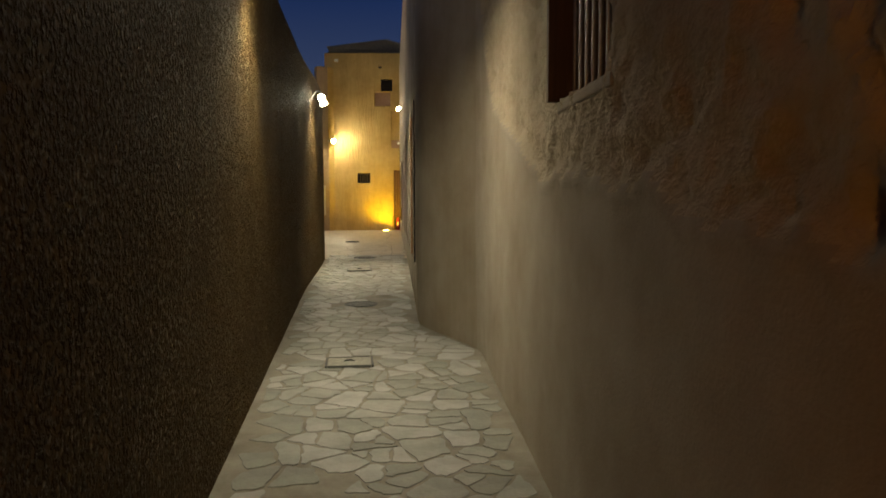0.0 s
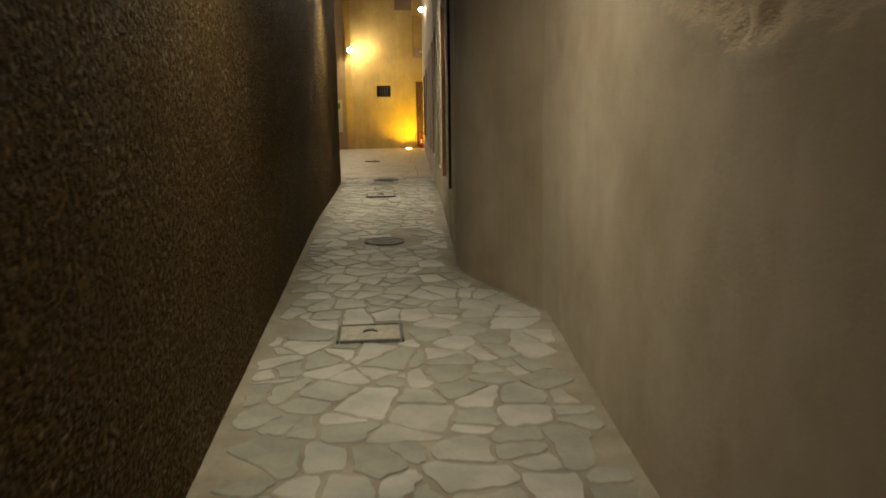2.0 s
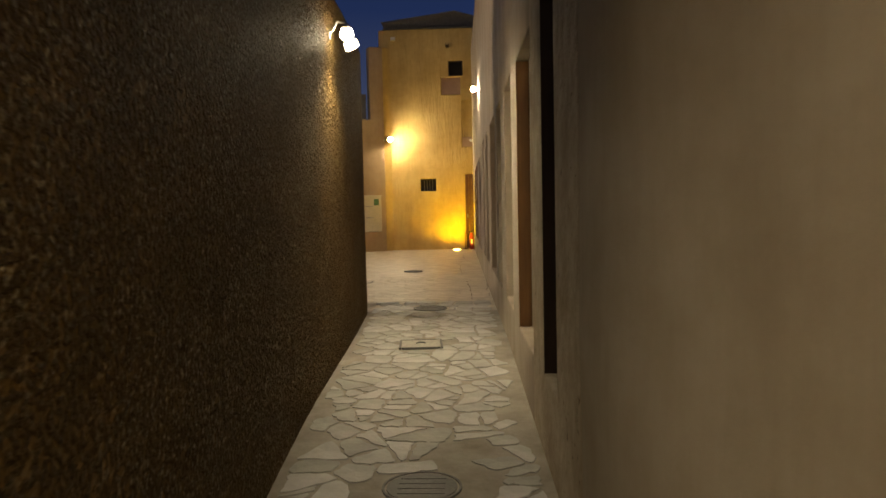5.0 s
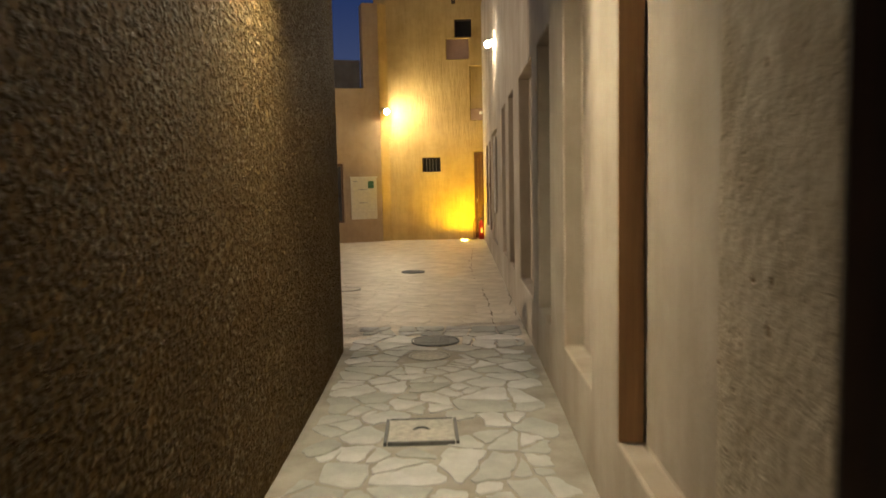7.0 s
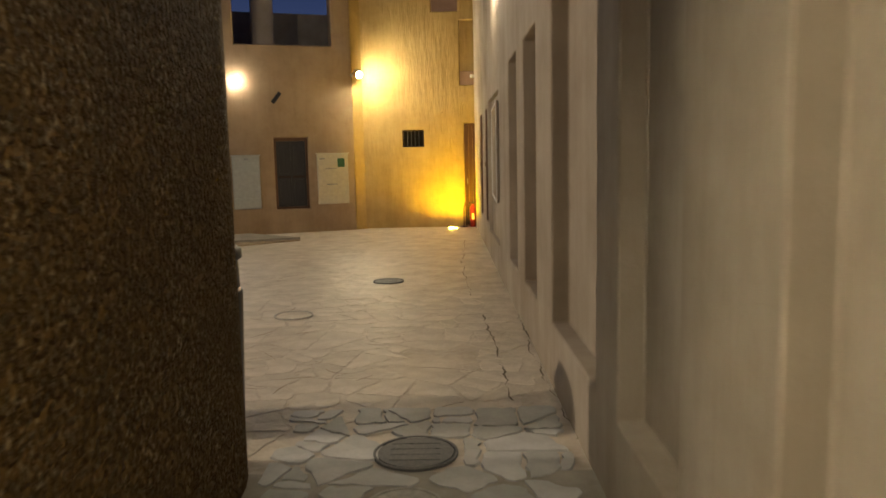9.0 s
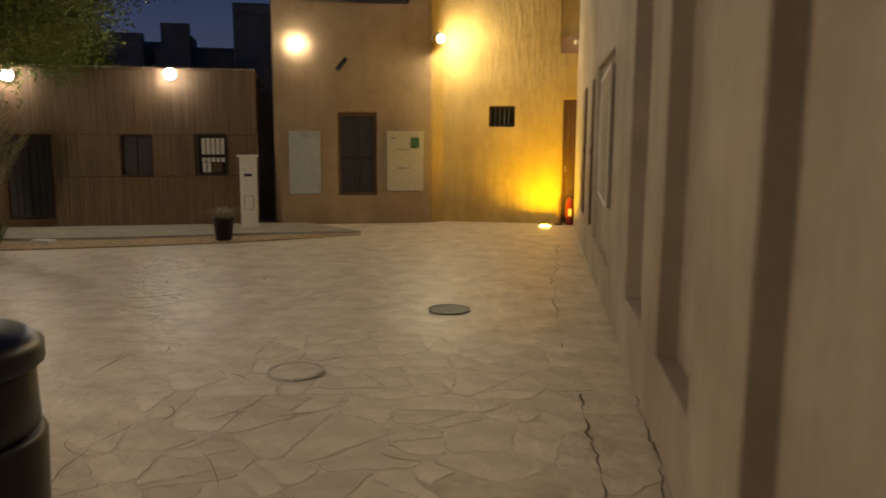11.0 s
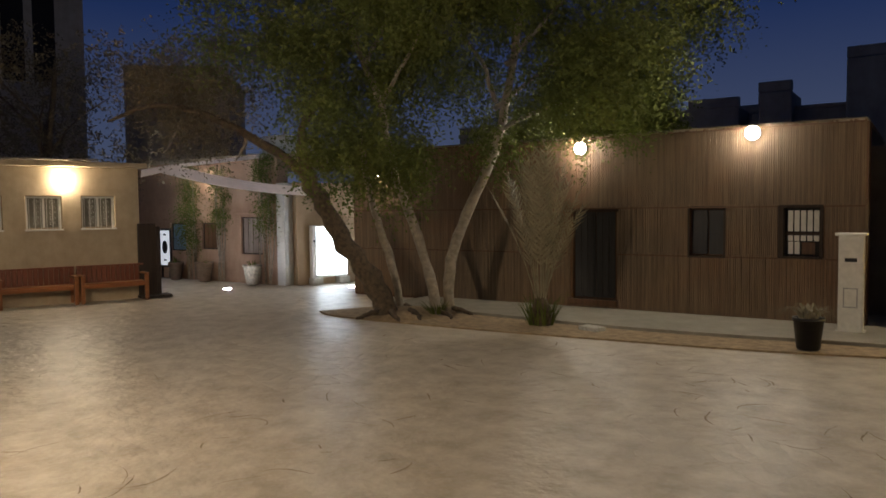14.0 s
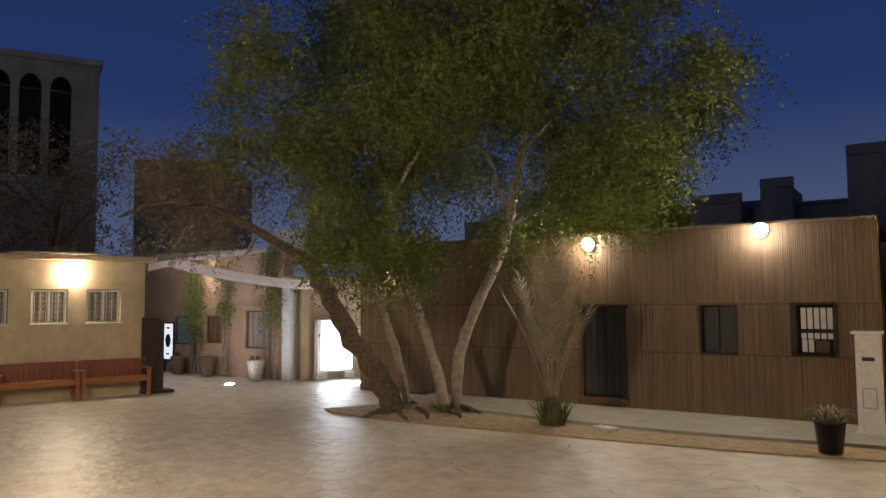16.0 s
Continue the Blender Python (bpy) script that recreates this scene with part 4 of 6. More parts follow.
def square_cover(x, y, w, d_, turn, label):
    t_ = thing("square_cover", (x, y, ground_z(y)), label, "access cover", "square covers in the alley", turn=turn)
    part("slab", boxed(-w / 2, w / 2, -d_ / 2, d_ / 2, -0.01, 0.012, bev=0.004), M_COVER, t_)
    for a in ((-w / 2 - 0.025, -w / 2 - 0.006, -d_ / 2 - 0.02, d_ / 2 + 0.02), (w / 2 + 0.006, w / 2 + 0.025, -d_ / 2 - 0.02, d_ / 2 + 0.02), (-w / 2, w / 2, -d_ / 2 - 0.025, -d_ / 2 - 0.006), (-w / 2, w / 2, d_ / 2 + 0.006, d_ / 2 + 0.025)):
        part("frame_bar", boxed(*a, -0.01, 0.014), M_IRON, t_, "dark iron frame")
    part("lifting_ring", tube(bmesh.new(), [(-0.05, 0, 0.012), (-0.02, 0.02, 0.02), (0.02, 0.02, 0.02), (0.05, 0, 0.012)], [0.008] * 4, 6), M_IRON, t_)


square_cover(-0.55, 6.95, 0.40, 0.34, 4, "square stone access cover with a dark iron frame")
square_cover(-0.88, 13.72, 0.40, 0.40, 4, "square concrete access cover with a dark iron frame")
round_cover(-0.95, 15.72, 0.18, "round pale stone-filled cover beside the iron one", M_COVER)

# ---- litter bin by the alley's mouth ----
t_ = thing("litter_bin", (-2.28, 16.84, 0.0), "tall black plastic litter bin at the alley's corner", "bin")
part("body", lathe(bmesh.new(), [(0.235, 0.0), (0.25, 0.02), (0.28, 0.83), (0.265, 0.85)], 28), M_BLACK, t_, "", True)
part("collar", lathe(bmesh.new(), [(0.25, 0.85), (0.265, 0.86), (0.26, 1.02), (0.25, 1.03)], 28), M_BLACK, t_, "", True)
part("lid", lathe(bmesh.new(), [(0.27, 1.03), (0.285, 1.04), (0.285, 1.09), (0.245, 1.12), (0.08, 1.13)], 28), M_BLACK, t_, "glossy rounded lid", True)
part("panel", boxed(0.155, 0.235, -0.205, -0.13, 0.08, 0.42, bev=0.01), M_IRON, t_, "dull metal panel")


# ---- the tan facade ----
def on_facade(u, z, off=0.0):
    return along(FACADE, u, off, z)


t_ = thing("double_door", on_facade(1.20, 0.54, -0.09), "dark weathered double door with carved panels", "door", turn=TURN20)
part("frame_head", boxed(0.0, 0.75, -0.05, 0.0, 1.53, 1.60, bev=0.005), M_BROWN, t_)
part("frame_sill", boxed(0.0, 0.75, -0.05, 0.0, 0.0, 0.05, bev=0.005), M_BROWN, t_)
for x0 in (0.0, 0.70):
    part("frame_side", boxed(x0, x0 + 0.05, -0.05, 0.0, 0.05, 1.53, bev=0.005), M_BROWN, t_)
for x0 in (0.052, 0.378):
    leaf = part("leaf", boxed(x0, x0 + 0.32, -0.03, 0.0, 0.052, 1.528, bev=0.004), M_DOOR, t_)
    for z0, z1 in ((0.14, 0.66), (0.80, 1.40)):
        part("panel", boxed(x0 + 0.05, x0 + 0.27, -0.043, -0.031, z0, z1, bev=0.010), M_DOOR, leaf)
    part("strap", boxed(x0 + 0.02, x0 + 0.30, -0.040, -0.031, 0.70, 0.75, bev=0.003), M_DARKWOOD, leaf)
part("astragal", boxed(0.36, 0.39, -0.055, -0.031, 0.06, 1.52, bev=0.006), M_DOOR, t_)


def meter_box(u, w, z0, z1, mat, label, slots):
    t_ = thing("meter_box", on_facade(u, z0), label, "meter box", "meter boxes on the facade", TURN20)
    part("case", boxed(0, w, -0.09, -0.002, 0, z1 - z0, bev=0.008), mat, t_)
    part("upper_door", boxed(0.02, w - 0.02, -0.105, -0.091, 0.26, z1 - z0 - 0.03, bev=0.004), mat, t_)
    part("lower_door", boxed(0.02, w - 0.02, -0.105, -0.091, 0.02, 0.235, bev=0.004), mat, t_)
    part("hood", boxed(-0.02, w + 0.02, -0.125, -0.002, z1 - z0, z1 - z0 + 0.025, bev=0.004), mat, t_)
    for x_, z_, ww, hh in slots:
        part("marking", boxed(x_, x_ + ww, -0.108, -0.1055, z_, z_ + hh), M_METAL, t_, "small grey marking")
    return t_


meter_box(0.27, 0.59, 0.58, 1.75, M_BOXGREY, "grey metal meter box beside the dark door", ((0.26, 1.08, 0.08, 0.04),))
t_ = meter_box(2.14, 0.71, 0.62, 1.76, M_BOXCREAM, "cream metal meter box with a green tag", ((0.18, 0.80, 0.26, 0.02), (0.2, 0.44, 0.24, 0.025), (0.05, 1.02, 0.12, 0.03)))
part("tag", boxed(0.46, 0.62, -0.118, -0.107, 0.84, 1.04, bev=0.01), M_GREEN, t_, "round green tag")
t_ = thing("security_camera", on_facade(1.30, 3.02, 0.14), "dark cylindrical security camera on the facade", "camera", turn=TURN20)
part("barrel", tube(bmesh.new(), [(-0.10, -0.12, -0.11), (0.06, -0.02, 0.09)], [0.045, 0.045], 14), M_BLACK, t_)
part("mount", tube(bmesh.new(), [(0.04, -0.03, 0.06), (0.07, 0.14, 0.04)], [0.016, 0.02], 8), M_METAL, t_)

# ---- the reed house ----
t_ = thing("plank_door", along(REED, -3.90, -0.115, 0.18), "dark two-leaf plank door in the reed wall", "door", turn=TURN20)
for x0 in (0.0, 0.377):
    leaf = part("leaf", boxed(x0 + 0.01, x0 + 0.365, -0.04, 0.0, 0.02, 1.45, bev=0.004), M_DOOR, t_)
    for k in range(3):
        part("board", boxed(x0 + 0.03 + k * 0.11, x0 + 0.125 + k * 0.11, -0.052, -0.041, 0.06, 1.40, bev=0.003), M_DOOR, leaf)
part("threshold", boxed(-0.05, 0.80, -0.20, 0.0, -0.10, 0.0, bev=0.006), M_BROWN, t_, "worn timber threshold")
part("lintel", boxed(-0.05, 0.80, -0.15, 0.0, 1.452, 1.50, bev=0.006), M_DARKWOOD, t_)
part("meeting_rail", boxed(0.365, 0.385, -0.062, -0.041, 0.03, 1.44, bev=0.004), M_DOOR, t_)
t_ = thing("shuttered_window", along(REED, -1.96, -0.13, 0.95), "small closed dark shuttered window in the reed wall", "window", turn=TURN20)
for x0 in (0.0, 0.255):
    part("shutter", boxed(x0 + 0.01, x0 + 0.24, -0.03, 0.0, 0.02, 0.70, bev=0.004), M_DOOR, t_)
for a in ((-0.03, 0.0, -0.16, 0.0, 0.0, 0.72), (0.50, 0.53, -0.16, 0.0, 0.0, 0.72), (-0.03, 0.53, -0.17, 0.0, 0.72, 0.755), (-0.03, 0.53, -0.17, 0.0, -0.03, 0.0)):
    part("frame", boxed(*a, bev=0.004), M_DARKWOOD, t_)
t_ = thing("glazed_window", along(REED, -0.67, -0.11, 0.97), "small barred window with pale blinds and a lit corner", "window", turn=TURN20)
# Near-black sheet carries the darkness of the unlit room.
part("back", boxed(0.02, 0.51, 0.0, 0.006, 0.0, 0.70), M_SHADEBACK, t_, "near-black sheet painted as unlit interior")
for k in range(5):
    part("blind", boxed(0.085 + k * 0.085, 0.150 + k * 0.085, -0.03, -0.018, 0.36, 0.66), M_WHITE, t_, "pale blind strip")
    part("lower_blind", boxed(0.085 + k * 0.085, 0.150 + k * 0.085, -0.03, -0.018, 0.22, 0.30), M_WHITE, t_)
for k in range(2):
    part("paper", boxed(0.09 + k * 0.085, 0.155 + k * 0.085, -0.031, -0.020, 0.03, 0.21), M_WHITE, t_, "white paper in the window")
part("red_board", boxed(0.27, 0.44, -0.031, -0.020, 0.03, 0.20), M_BROWN, t_)
for a in ((-0.03, 0.04, -0.16, 0.0, 0.0, 0.70), (0.51, 0.55, -0.16, 0.0, 0.0, 0.70), (-0.03, 0.55, -0.17, 0.0, 0.70, 0.74), (-0.03, 0.55, -0.17, 0.0, -0.03, 0.0), (0.04, 0.51, -0.06, -0.035, 0.305, 0.345)):
    part("frame", boxed(*a, bev=0.004), M_DARKWOOD, t_)

t_ = thing("utility_pillar", along(REED, 0.14, 0.60, 0.0), "white-painted utility pillar with a slot and a hatch", "utility box", turn=TURN20)
part("body", boxed(0.0, 0.29, -0.12, 0.12, 0.0, 1.30, bev=0.012), M_WHITE, t_)
part("cap", boxed(-0.04, 0.325, -0.145, 0.145, 1.302, 1.335, bev=0.008), M_WHITE, t_)
part("slot", boxed(0.075, 0.215, -0.128, -0.121, 0.96, 1.01), M_BLACK, t_, "dark vent slot")
for a in ((0.06, 0.23, 0.36, 0.375), (0.06, 0.23, 0.605, 0.62), (0.06, 0.075, 0.375, 0.605), (0.215, 0.23, 0.375, 0.605)):
    part("hatch_edge", boxed(a[0], a[1], -0.127, -0.121, a[2], a[3]), M_METAL, t_)
part("plinth", boxed(-0.03, 0.32, -0.15, 0.15, -0.01, 0.05, bev=0.008), M_COVER, t_)


# ---- planted strip ----
def strip_mesh(pts_a, pts_b, z, top):
    bm_ = bmesh.new()
    lo_a = [bm_.verts.new((x, y, z)) for x, y in pts_a]
    lo_b = [bm_.verts.new((x, y, z)) for x, y in pts_b]
    hi_a = [bm_.verts.new((x, y, top)) for x, y in pts_a]
    hi_b = [bm_.verts.new((x, y, top)) for x, y in pts_b]
    n = len(pts_a)
    for k in range(n - 1):
        bm_.faces.new((hi_a[k], hi_a[k + 1], hi_b[k + 1], hi_b[k]))
        bm_.faces.new((lo_a[k], lo_a[k + 1], hi_a[k + 1], hi_a[k]))
        bm_.faces.new((lo_b[k], lo_b[k + 1], hi_b[k + 1], hi_b[k]))
    for k in (0, n - 1):
        bm_.faces.new((lo_a[k], lo_b[k], hi_b[k], hi_a[k]))
    return bm_


bed_front = smooth_path([(-3.93, 27.45), (-5.7, 26.05), (-8.3, 24.85), (-10.05, 24.1), (-12.2, 23.35), (-12.75, 23.5)], 2)
bed_back = smooth_path([(-3.95, 27.55), (-5.68, 26.95), (-7.0, 26.25), (-8.6, 25.65), (-10.7, 25.2), (-12.6, 24.6)], 2)
bed = structure("soil_bed", strip_mesh(bed_front, bed_back, -0.03, 0.012), M_SAND, "sandy planting bed along the paved edge", category="soil")
kerb_back = [(x - N20.x * 0.07, y - N20.y * 0.07) for x, y in bed_back]
structure("kerb_bed", strip_mesh(bed_back, kerb_back, -0.03, 0.055), M_WALKWAY, "low pale kerb behind the planting bed", category="kerb")
walk_a = [(x - N20.x * 0.001, y - N20.y * 0.001) for x, y in kerb_back]
walk_b = [along(REED, 1.3 - 8.2 * k / (len(walk_a) - 1), 0.04)[:2] for k in range(len(walk_a))]
structure("pavement_reed", strip_mesh(walk_a, walk_b, -0.03, 0.045), M_WALKWAY, "pale paved walk along the reed wall", category="pavement")
t_ = thing("small_cover", (-8.45, 25.45, 0.045), "small pale access cover by the kerb", "access cover")
part("slab", boxed(-0.16, 0.16, -0.10, 0.10, -0.04, 0.02, bev=0.006), M_COVER, t_)


def blades(bm_, n, base, length, width, spread, rng, droop=0.35, up=1.0):
    for _ in range(n):
        a, l = rng.uniform(0, 6.28), length * rng.uniform(0.6, 1.1)
        out = Vector((math.cos(a), math.sin(a), 0)) * spread * rng.uniform(0.3, 1.0)
        side = Vector((-math.sin(a), math.cos(a), 0)) * width
        p = Vector(base) + out * 0.15
        last = None
        for k in range(5):
            s_ = k / 4
            c = p + out * l * s_ + Vector((0, 0, up * l * (s_ - droop * s_ * s_)))
            w_ = side * (1 - s_ * 0.92)
            pair = (bm_.verts.new(c - w_), bm_.verts.new(c + w_))
            if last:
                bm_.faces.new((last[0], last[1], pair[1], pair[0]))
            last = pair
    return bm_


t_ = thing("potted_plant", (-5.88, 26.30, 0.012), "black plastic pot with a drooping dry spiky plant", "potted plant")
part("pot", lathe(bmesh.new(), [(0.115, 0.0), (0.13, 0.02), (0.165, 0.34), (0.178, 0.34), (0.178, 0.38), (0.158, 0.38), (0.152, 0.33), (0.02, 0.33)], 22), M_BLACK, t_, "", True)
part("leaves", blades(bmesh.new(), 64, (0, 0, 0.33), 0.62, 0.017, 0.55, random.Random(4), 0.85), M_FROND, t_, "dry yellow-green leaves")


# ---- young date palm ----
def frond(bm_, base, tip, bend, rng, n=26, leaf=0.30):
    base, tip = Vector(base), Vector(tip)
    mid = (base + tip) / 2 + Vector(bend)
    pts = [base * (1 - s_) ** 2 + mid * 2 * s_ * (1 - s_) + tip * s_ * s_ for s_ in [k / n for k in range(n + 1)]]
    tube(bm_, pts[::4] + [pts[-1]], [0.010 * (1 - 0.8 * k / (len(pts[::4]))) for k in range(len(pts[::4]) + 1)], 5)
    for k in range(8, n + 1):
        p, way = pts[k], (pts[k] - pts[k - 1]).normalized()
        side = way.cross(Vector((0, 0, 1)))
        side = side.normalized() if side.length > 0.05 else Vector((1, 0, 0))
        l = leaf * (0.55 + 0.6 * math.sin(math.pi * k / (n + 3)))
        for sg in (-1, 1):
            e = p + side * sg * l * 0.62 + way * l * 0.75 + Vector((rng.uniform(-0.03, 0.03), rng.uniform(-0.03, 0.03), rng.uniform(-0.05, 0.02)))
            w_ = way.cross(e - p).normalized().cross(e - p).normalized() * 0.012
            a, b, c, d_ = (bm_.verts.new(q) for q in (p - w_, p + w_, (p + e) / 2 + w_ * 1.3, e))
            bm_.faces.new((a, b, c, d_))
    return bm_


rng = random.Random(11)
PALM = (-9.25, 25.25, 0.0)
t_ = thing("young_palm", PALM, "young date palm with upright grey-green fronds", "palm")
part("trunk", lathe(bmesh.new(), [(0.15, 0.0), (0.16, 0.10), (0.12, 0.30), (0.07, 0.42), (0.02, 0.48)], 14), M_BARK, t_, "short fibrous stump", True)
for k in range(22):
    a = k * 2.4
    s_ = 0.14 + 0.58 * (k / 21.0)
    tip = (math.cos(a) * s_, math.sin(a) * s_, 2.55 - 0.75 * (k / 21.0) + rng.uniform(-0.12, 0.12))
    part("frond", frond(bmesh.new(), (math.cos(a) * 0.05, math.sin(a) * 0.05, 0.30), tip, (math.cos(a) * -0.16 * s_, math.sin(a) * -0.16 * s_, 0.1), rng, 24, 0.25), M_FROND, t_)
for k in range(9):
    a = k * 0.7 + 0.3
    part("basal_frond", blades(bmesh.new(), 16, (math.cos(a) * 0.13, math.sin(a) * 0.13, 0.02), 0.75, 0.011, 0.5, rng, 0.45), M_LEAF, t_, "short green shoot at the base")


# ---- the big tree ----
def limb(pts, r0, r1, seg=10, wob=0.03, seed=0):
    rg = random.Random(seed)
    pts = smooth_path(pts, 2)
    n = len(pts)
    radii = [(r0 + (r1 - r0) * k / (n - 1)) * rg.uniform(0.90, 1.12) for k in range(n)]
    return tube(bmesh.new(), [(x + rg.uniform(-wob, wob), y + rg.uniform(-wob, wob), z) if 0 < k < n - 1 else (x, y, z) for k, (x, y, z) in enumerate(pts)], radii, seg)


def leaf_cloud(clumps, per, size, rng, reach=0.05):
    """Many small leaves on drooping sprays, gathered in uneven clumps (x, y, z, spread)."""
    verts, faces = [], []
    for cx, cy, cz, sp in clumps:
        for _ in range(max(3, int(per / 9))):
            d_ = Vector((rng.gauss(0, 1), rng.gauss(0, 1), rng.gauss(0, 0.75))) * sp * 0.48
            o = Vector((cx, cy, cz)) + d_
            way = (d_.normalized() + Vector((rng.uniform(-0.5, 0.5), rng.uniform(-0.5, 0.5), rng.uniform(-0.9, 0.3)))).normalized()
            for k in range(9):
                p = o + way * reach * k + Vector((rng.uniform(-1, 1), rng.uniform(-1, 1), rng.uniform(-1, 1))) * 0.03 - Vector((0, 0, 0.004 * k * k))
                dr = Vector((rng.gauss(0, 1), rng.gauss(0, 1), rng.gauss(0, 0.8))).normalized()
                wd = dr.orthogonal().normalized()
                s_ = size * rng.uniform(0.6, 1.3)
                n0 = len(verts)
                verts += [tuple(p), tuple(p + dr * s_ * 0.5 + wd * s_ * 0.24), tuple(p + dr * s_), tuple(p + dr * s_ * 0.5 - wd * s_ * 0.24)]
                faces.append((n0, n0 + 1, n0 + 2, n0 + 3))
    me = bpy.data.meshes.new("crown")
    me.from_pydata(verts, [], faces)
    return me


TREE = Vector((-11.4, 24.45, 0.0))
TURN53 = Vector((0.6, 0.8, 0))          # along the tree's broad side
DEEP = Vector((-0.8, 0.6, 0))


def tr(a, b, z):
    """A place in the tree: a metres along its broad side, b metres to its far side."""
    p = TURN53 * a + DEEP * b
    return (p.x, p.y, z)


t_ = thing("tree", tuple(TREE), "broad old tree with several leaning pale trunks", "tree")
part("leaning_trunk", limb([tr(-0.35, -0.35, -0.05), tr(-0.42, -0.1, 0.35), tr(-1.02, 0.1, 1.05), tr(-1.42, 0.1, 1.75), tr(-1.60, 0.1, 2.15), tr(-1.75, 0.0, 2.5)], 0.195, 0.11, 16, 0.055, 1), M_BARK, t_, "thick dark leaning trunk", True)
part("bough", limb([tr(-1.68, 0.05, 2.32), tr(-2.4, -0.1, 2.85), tr(-3.3, -0.2, 3.28), tr(-4.0, -0.3, 3.40), tr(-4.6, -0.5, 3.1)], 0.085, 0.02, 8, 0.03, 2), M_BARK, t_, "long bare bough", True)
part("bough", limb([tr(-1.72, 0.0, 2.45), tr(-1.75, 0.2, 3.1), tr(-1.4, 0.5, 3.9), tr(-1.1, 0.6, 4.8)], 0.10, 0.03, 8, 0.03, 3), M_BARK, t_, "", True)
part("slim_trunk", limb([tr(-0.18, 0.4, -0.05), tr(-0.30, 0.5, 0.7), tr(-0.58, 0.5, 1.5), tr(-0.72, 0.5, 2.1), tr(-0.85, 0.6, 3.0)], 0.075, 0.05, 10, 0.012, 4), M_PALEBARK, t_, "slim pale trunk", True)
part("slim_trunk", limb([tr(0.42, -0.3, -0.05), tr(0.30, -0.2, 0.75), tr(0.02, -0.1, 1.6), tr(-0.26, 0.0, 2.25), tr(-0.36, 0.0, 2.85), tr(-0.45, 0.0, 3.5), tr(-0.80, 0.1, 4.15), tr(-0.95, 0.2, 5.0)], 0.085, 0.045, 10, 0.012, 5), M_PALEBARK, t_, "slim pale trunk", True)
part("slim_trunk", limb([tr(0.62, 0.0, -0.05), tr(0.58, 0.0, 0.6), tr(0.78, 0.0, 1.35), tr(1.12, 0.0, 2.05), tr(1.42, 0.0, 2.7), tr(1.55, 0.0, 3.4), tr(1.70, 0.1, 4.2), tr(1.85, 0.2, 5.2)], 0.098, 0.05, 12, 0.012, 6), M_PALEBARK, t_, "tall pale curving trunk", True)
for k, (a0, z0, a1, b1, z1) in enumerate(((1.38, 3.3, 2.6, 0.2, 4.2), (1.4, 3.4, 0.7, 0.6, 4.8), (1.55, 4.0, 2.9, -0.4, 5.4), (-0.45, 3.4, 0.3, -0.6, 4.6), (-0.9, 4.6, -1.9, 0.4, 5.7), (-1.3, 4.1, -2.7, -0.3, 4.9), (1.35, 2.9, 2.4, -0.5, 3.3), (-0.7, 4.0, 0.1, 0.3, 5.9), (1.7, 5.0, 1.2, 0.0, 6.4), (-3.3, 3.28, -3.6, 0.3, 4.1), (-2.6, 2.95, -2.7, -0.3, 2.5), (-3.6, 3.3, -3.75, -0.5, 2.6))):
    part("branch", limb([tr(a0, 0.05, z0), tr((a0 + a1) / 2 + 0.1, b1 * 0.4, (z0 + z1) / 2 + 0.12), tr(a1, b1, z1)], 0.045, 0.012, 6, 0.02, 20 + k), M_PALEBARK, t_, "", True)
part("root_mound", lathe(bmesh.new(), [(0.75, -0.03), (0.6, 0.05), (0.35, 0.11), (0.1, 0.13)], 24, (tr(-0.1, -0.05, 0)[0], tr(-0.1, -0.05, 0)[1], 0.0)), M_SAND, t_, "earth mound over the roots", True)
for k, (a0, b0, a1, b1) in enumerate(((-0.45, -0.4, -1.0, -0.55), (-0.4, -0.3, -0.75, 0.25), (-0.3, -0.45, -0.1, -0.95), (0.0, -0.35, 0.25, -0.8), (0.4, -0.3, 0.75, -0.7), (0.6, 0.0, 1.15, -0.25), (0.55, 0.1, 0.9, 0.4), (-0.1, 0.2, 0.2, -0.2))):
    part("root", limb([tr(a0, b0, 0.12), tr(a0 * 0.6 + a1 * 0.4, b0 * 0.6 + b1 * 0.4, 0.085), tr(a0 * 0.3 + a1 * 0.7, b0 * 0.3 + b1 * 0.7, 0.02)], 0.05, 0.018, 8, 0.03, 70 + k), M_BARK, t_, "gnarled surface root", True)
rng = random.Random(21)
clumps = []
glare = along(REED, -3.75, 0.22, 2.69)
glare = Vector(glare) - TREE
glare_2 = Vector(along(REED, -1.06, 0.22, 2.77)) - TREE
toward = Vector((0.55, -0.83, -0.07))
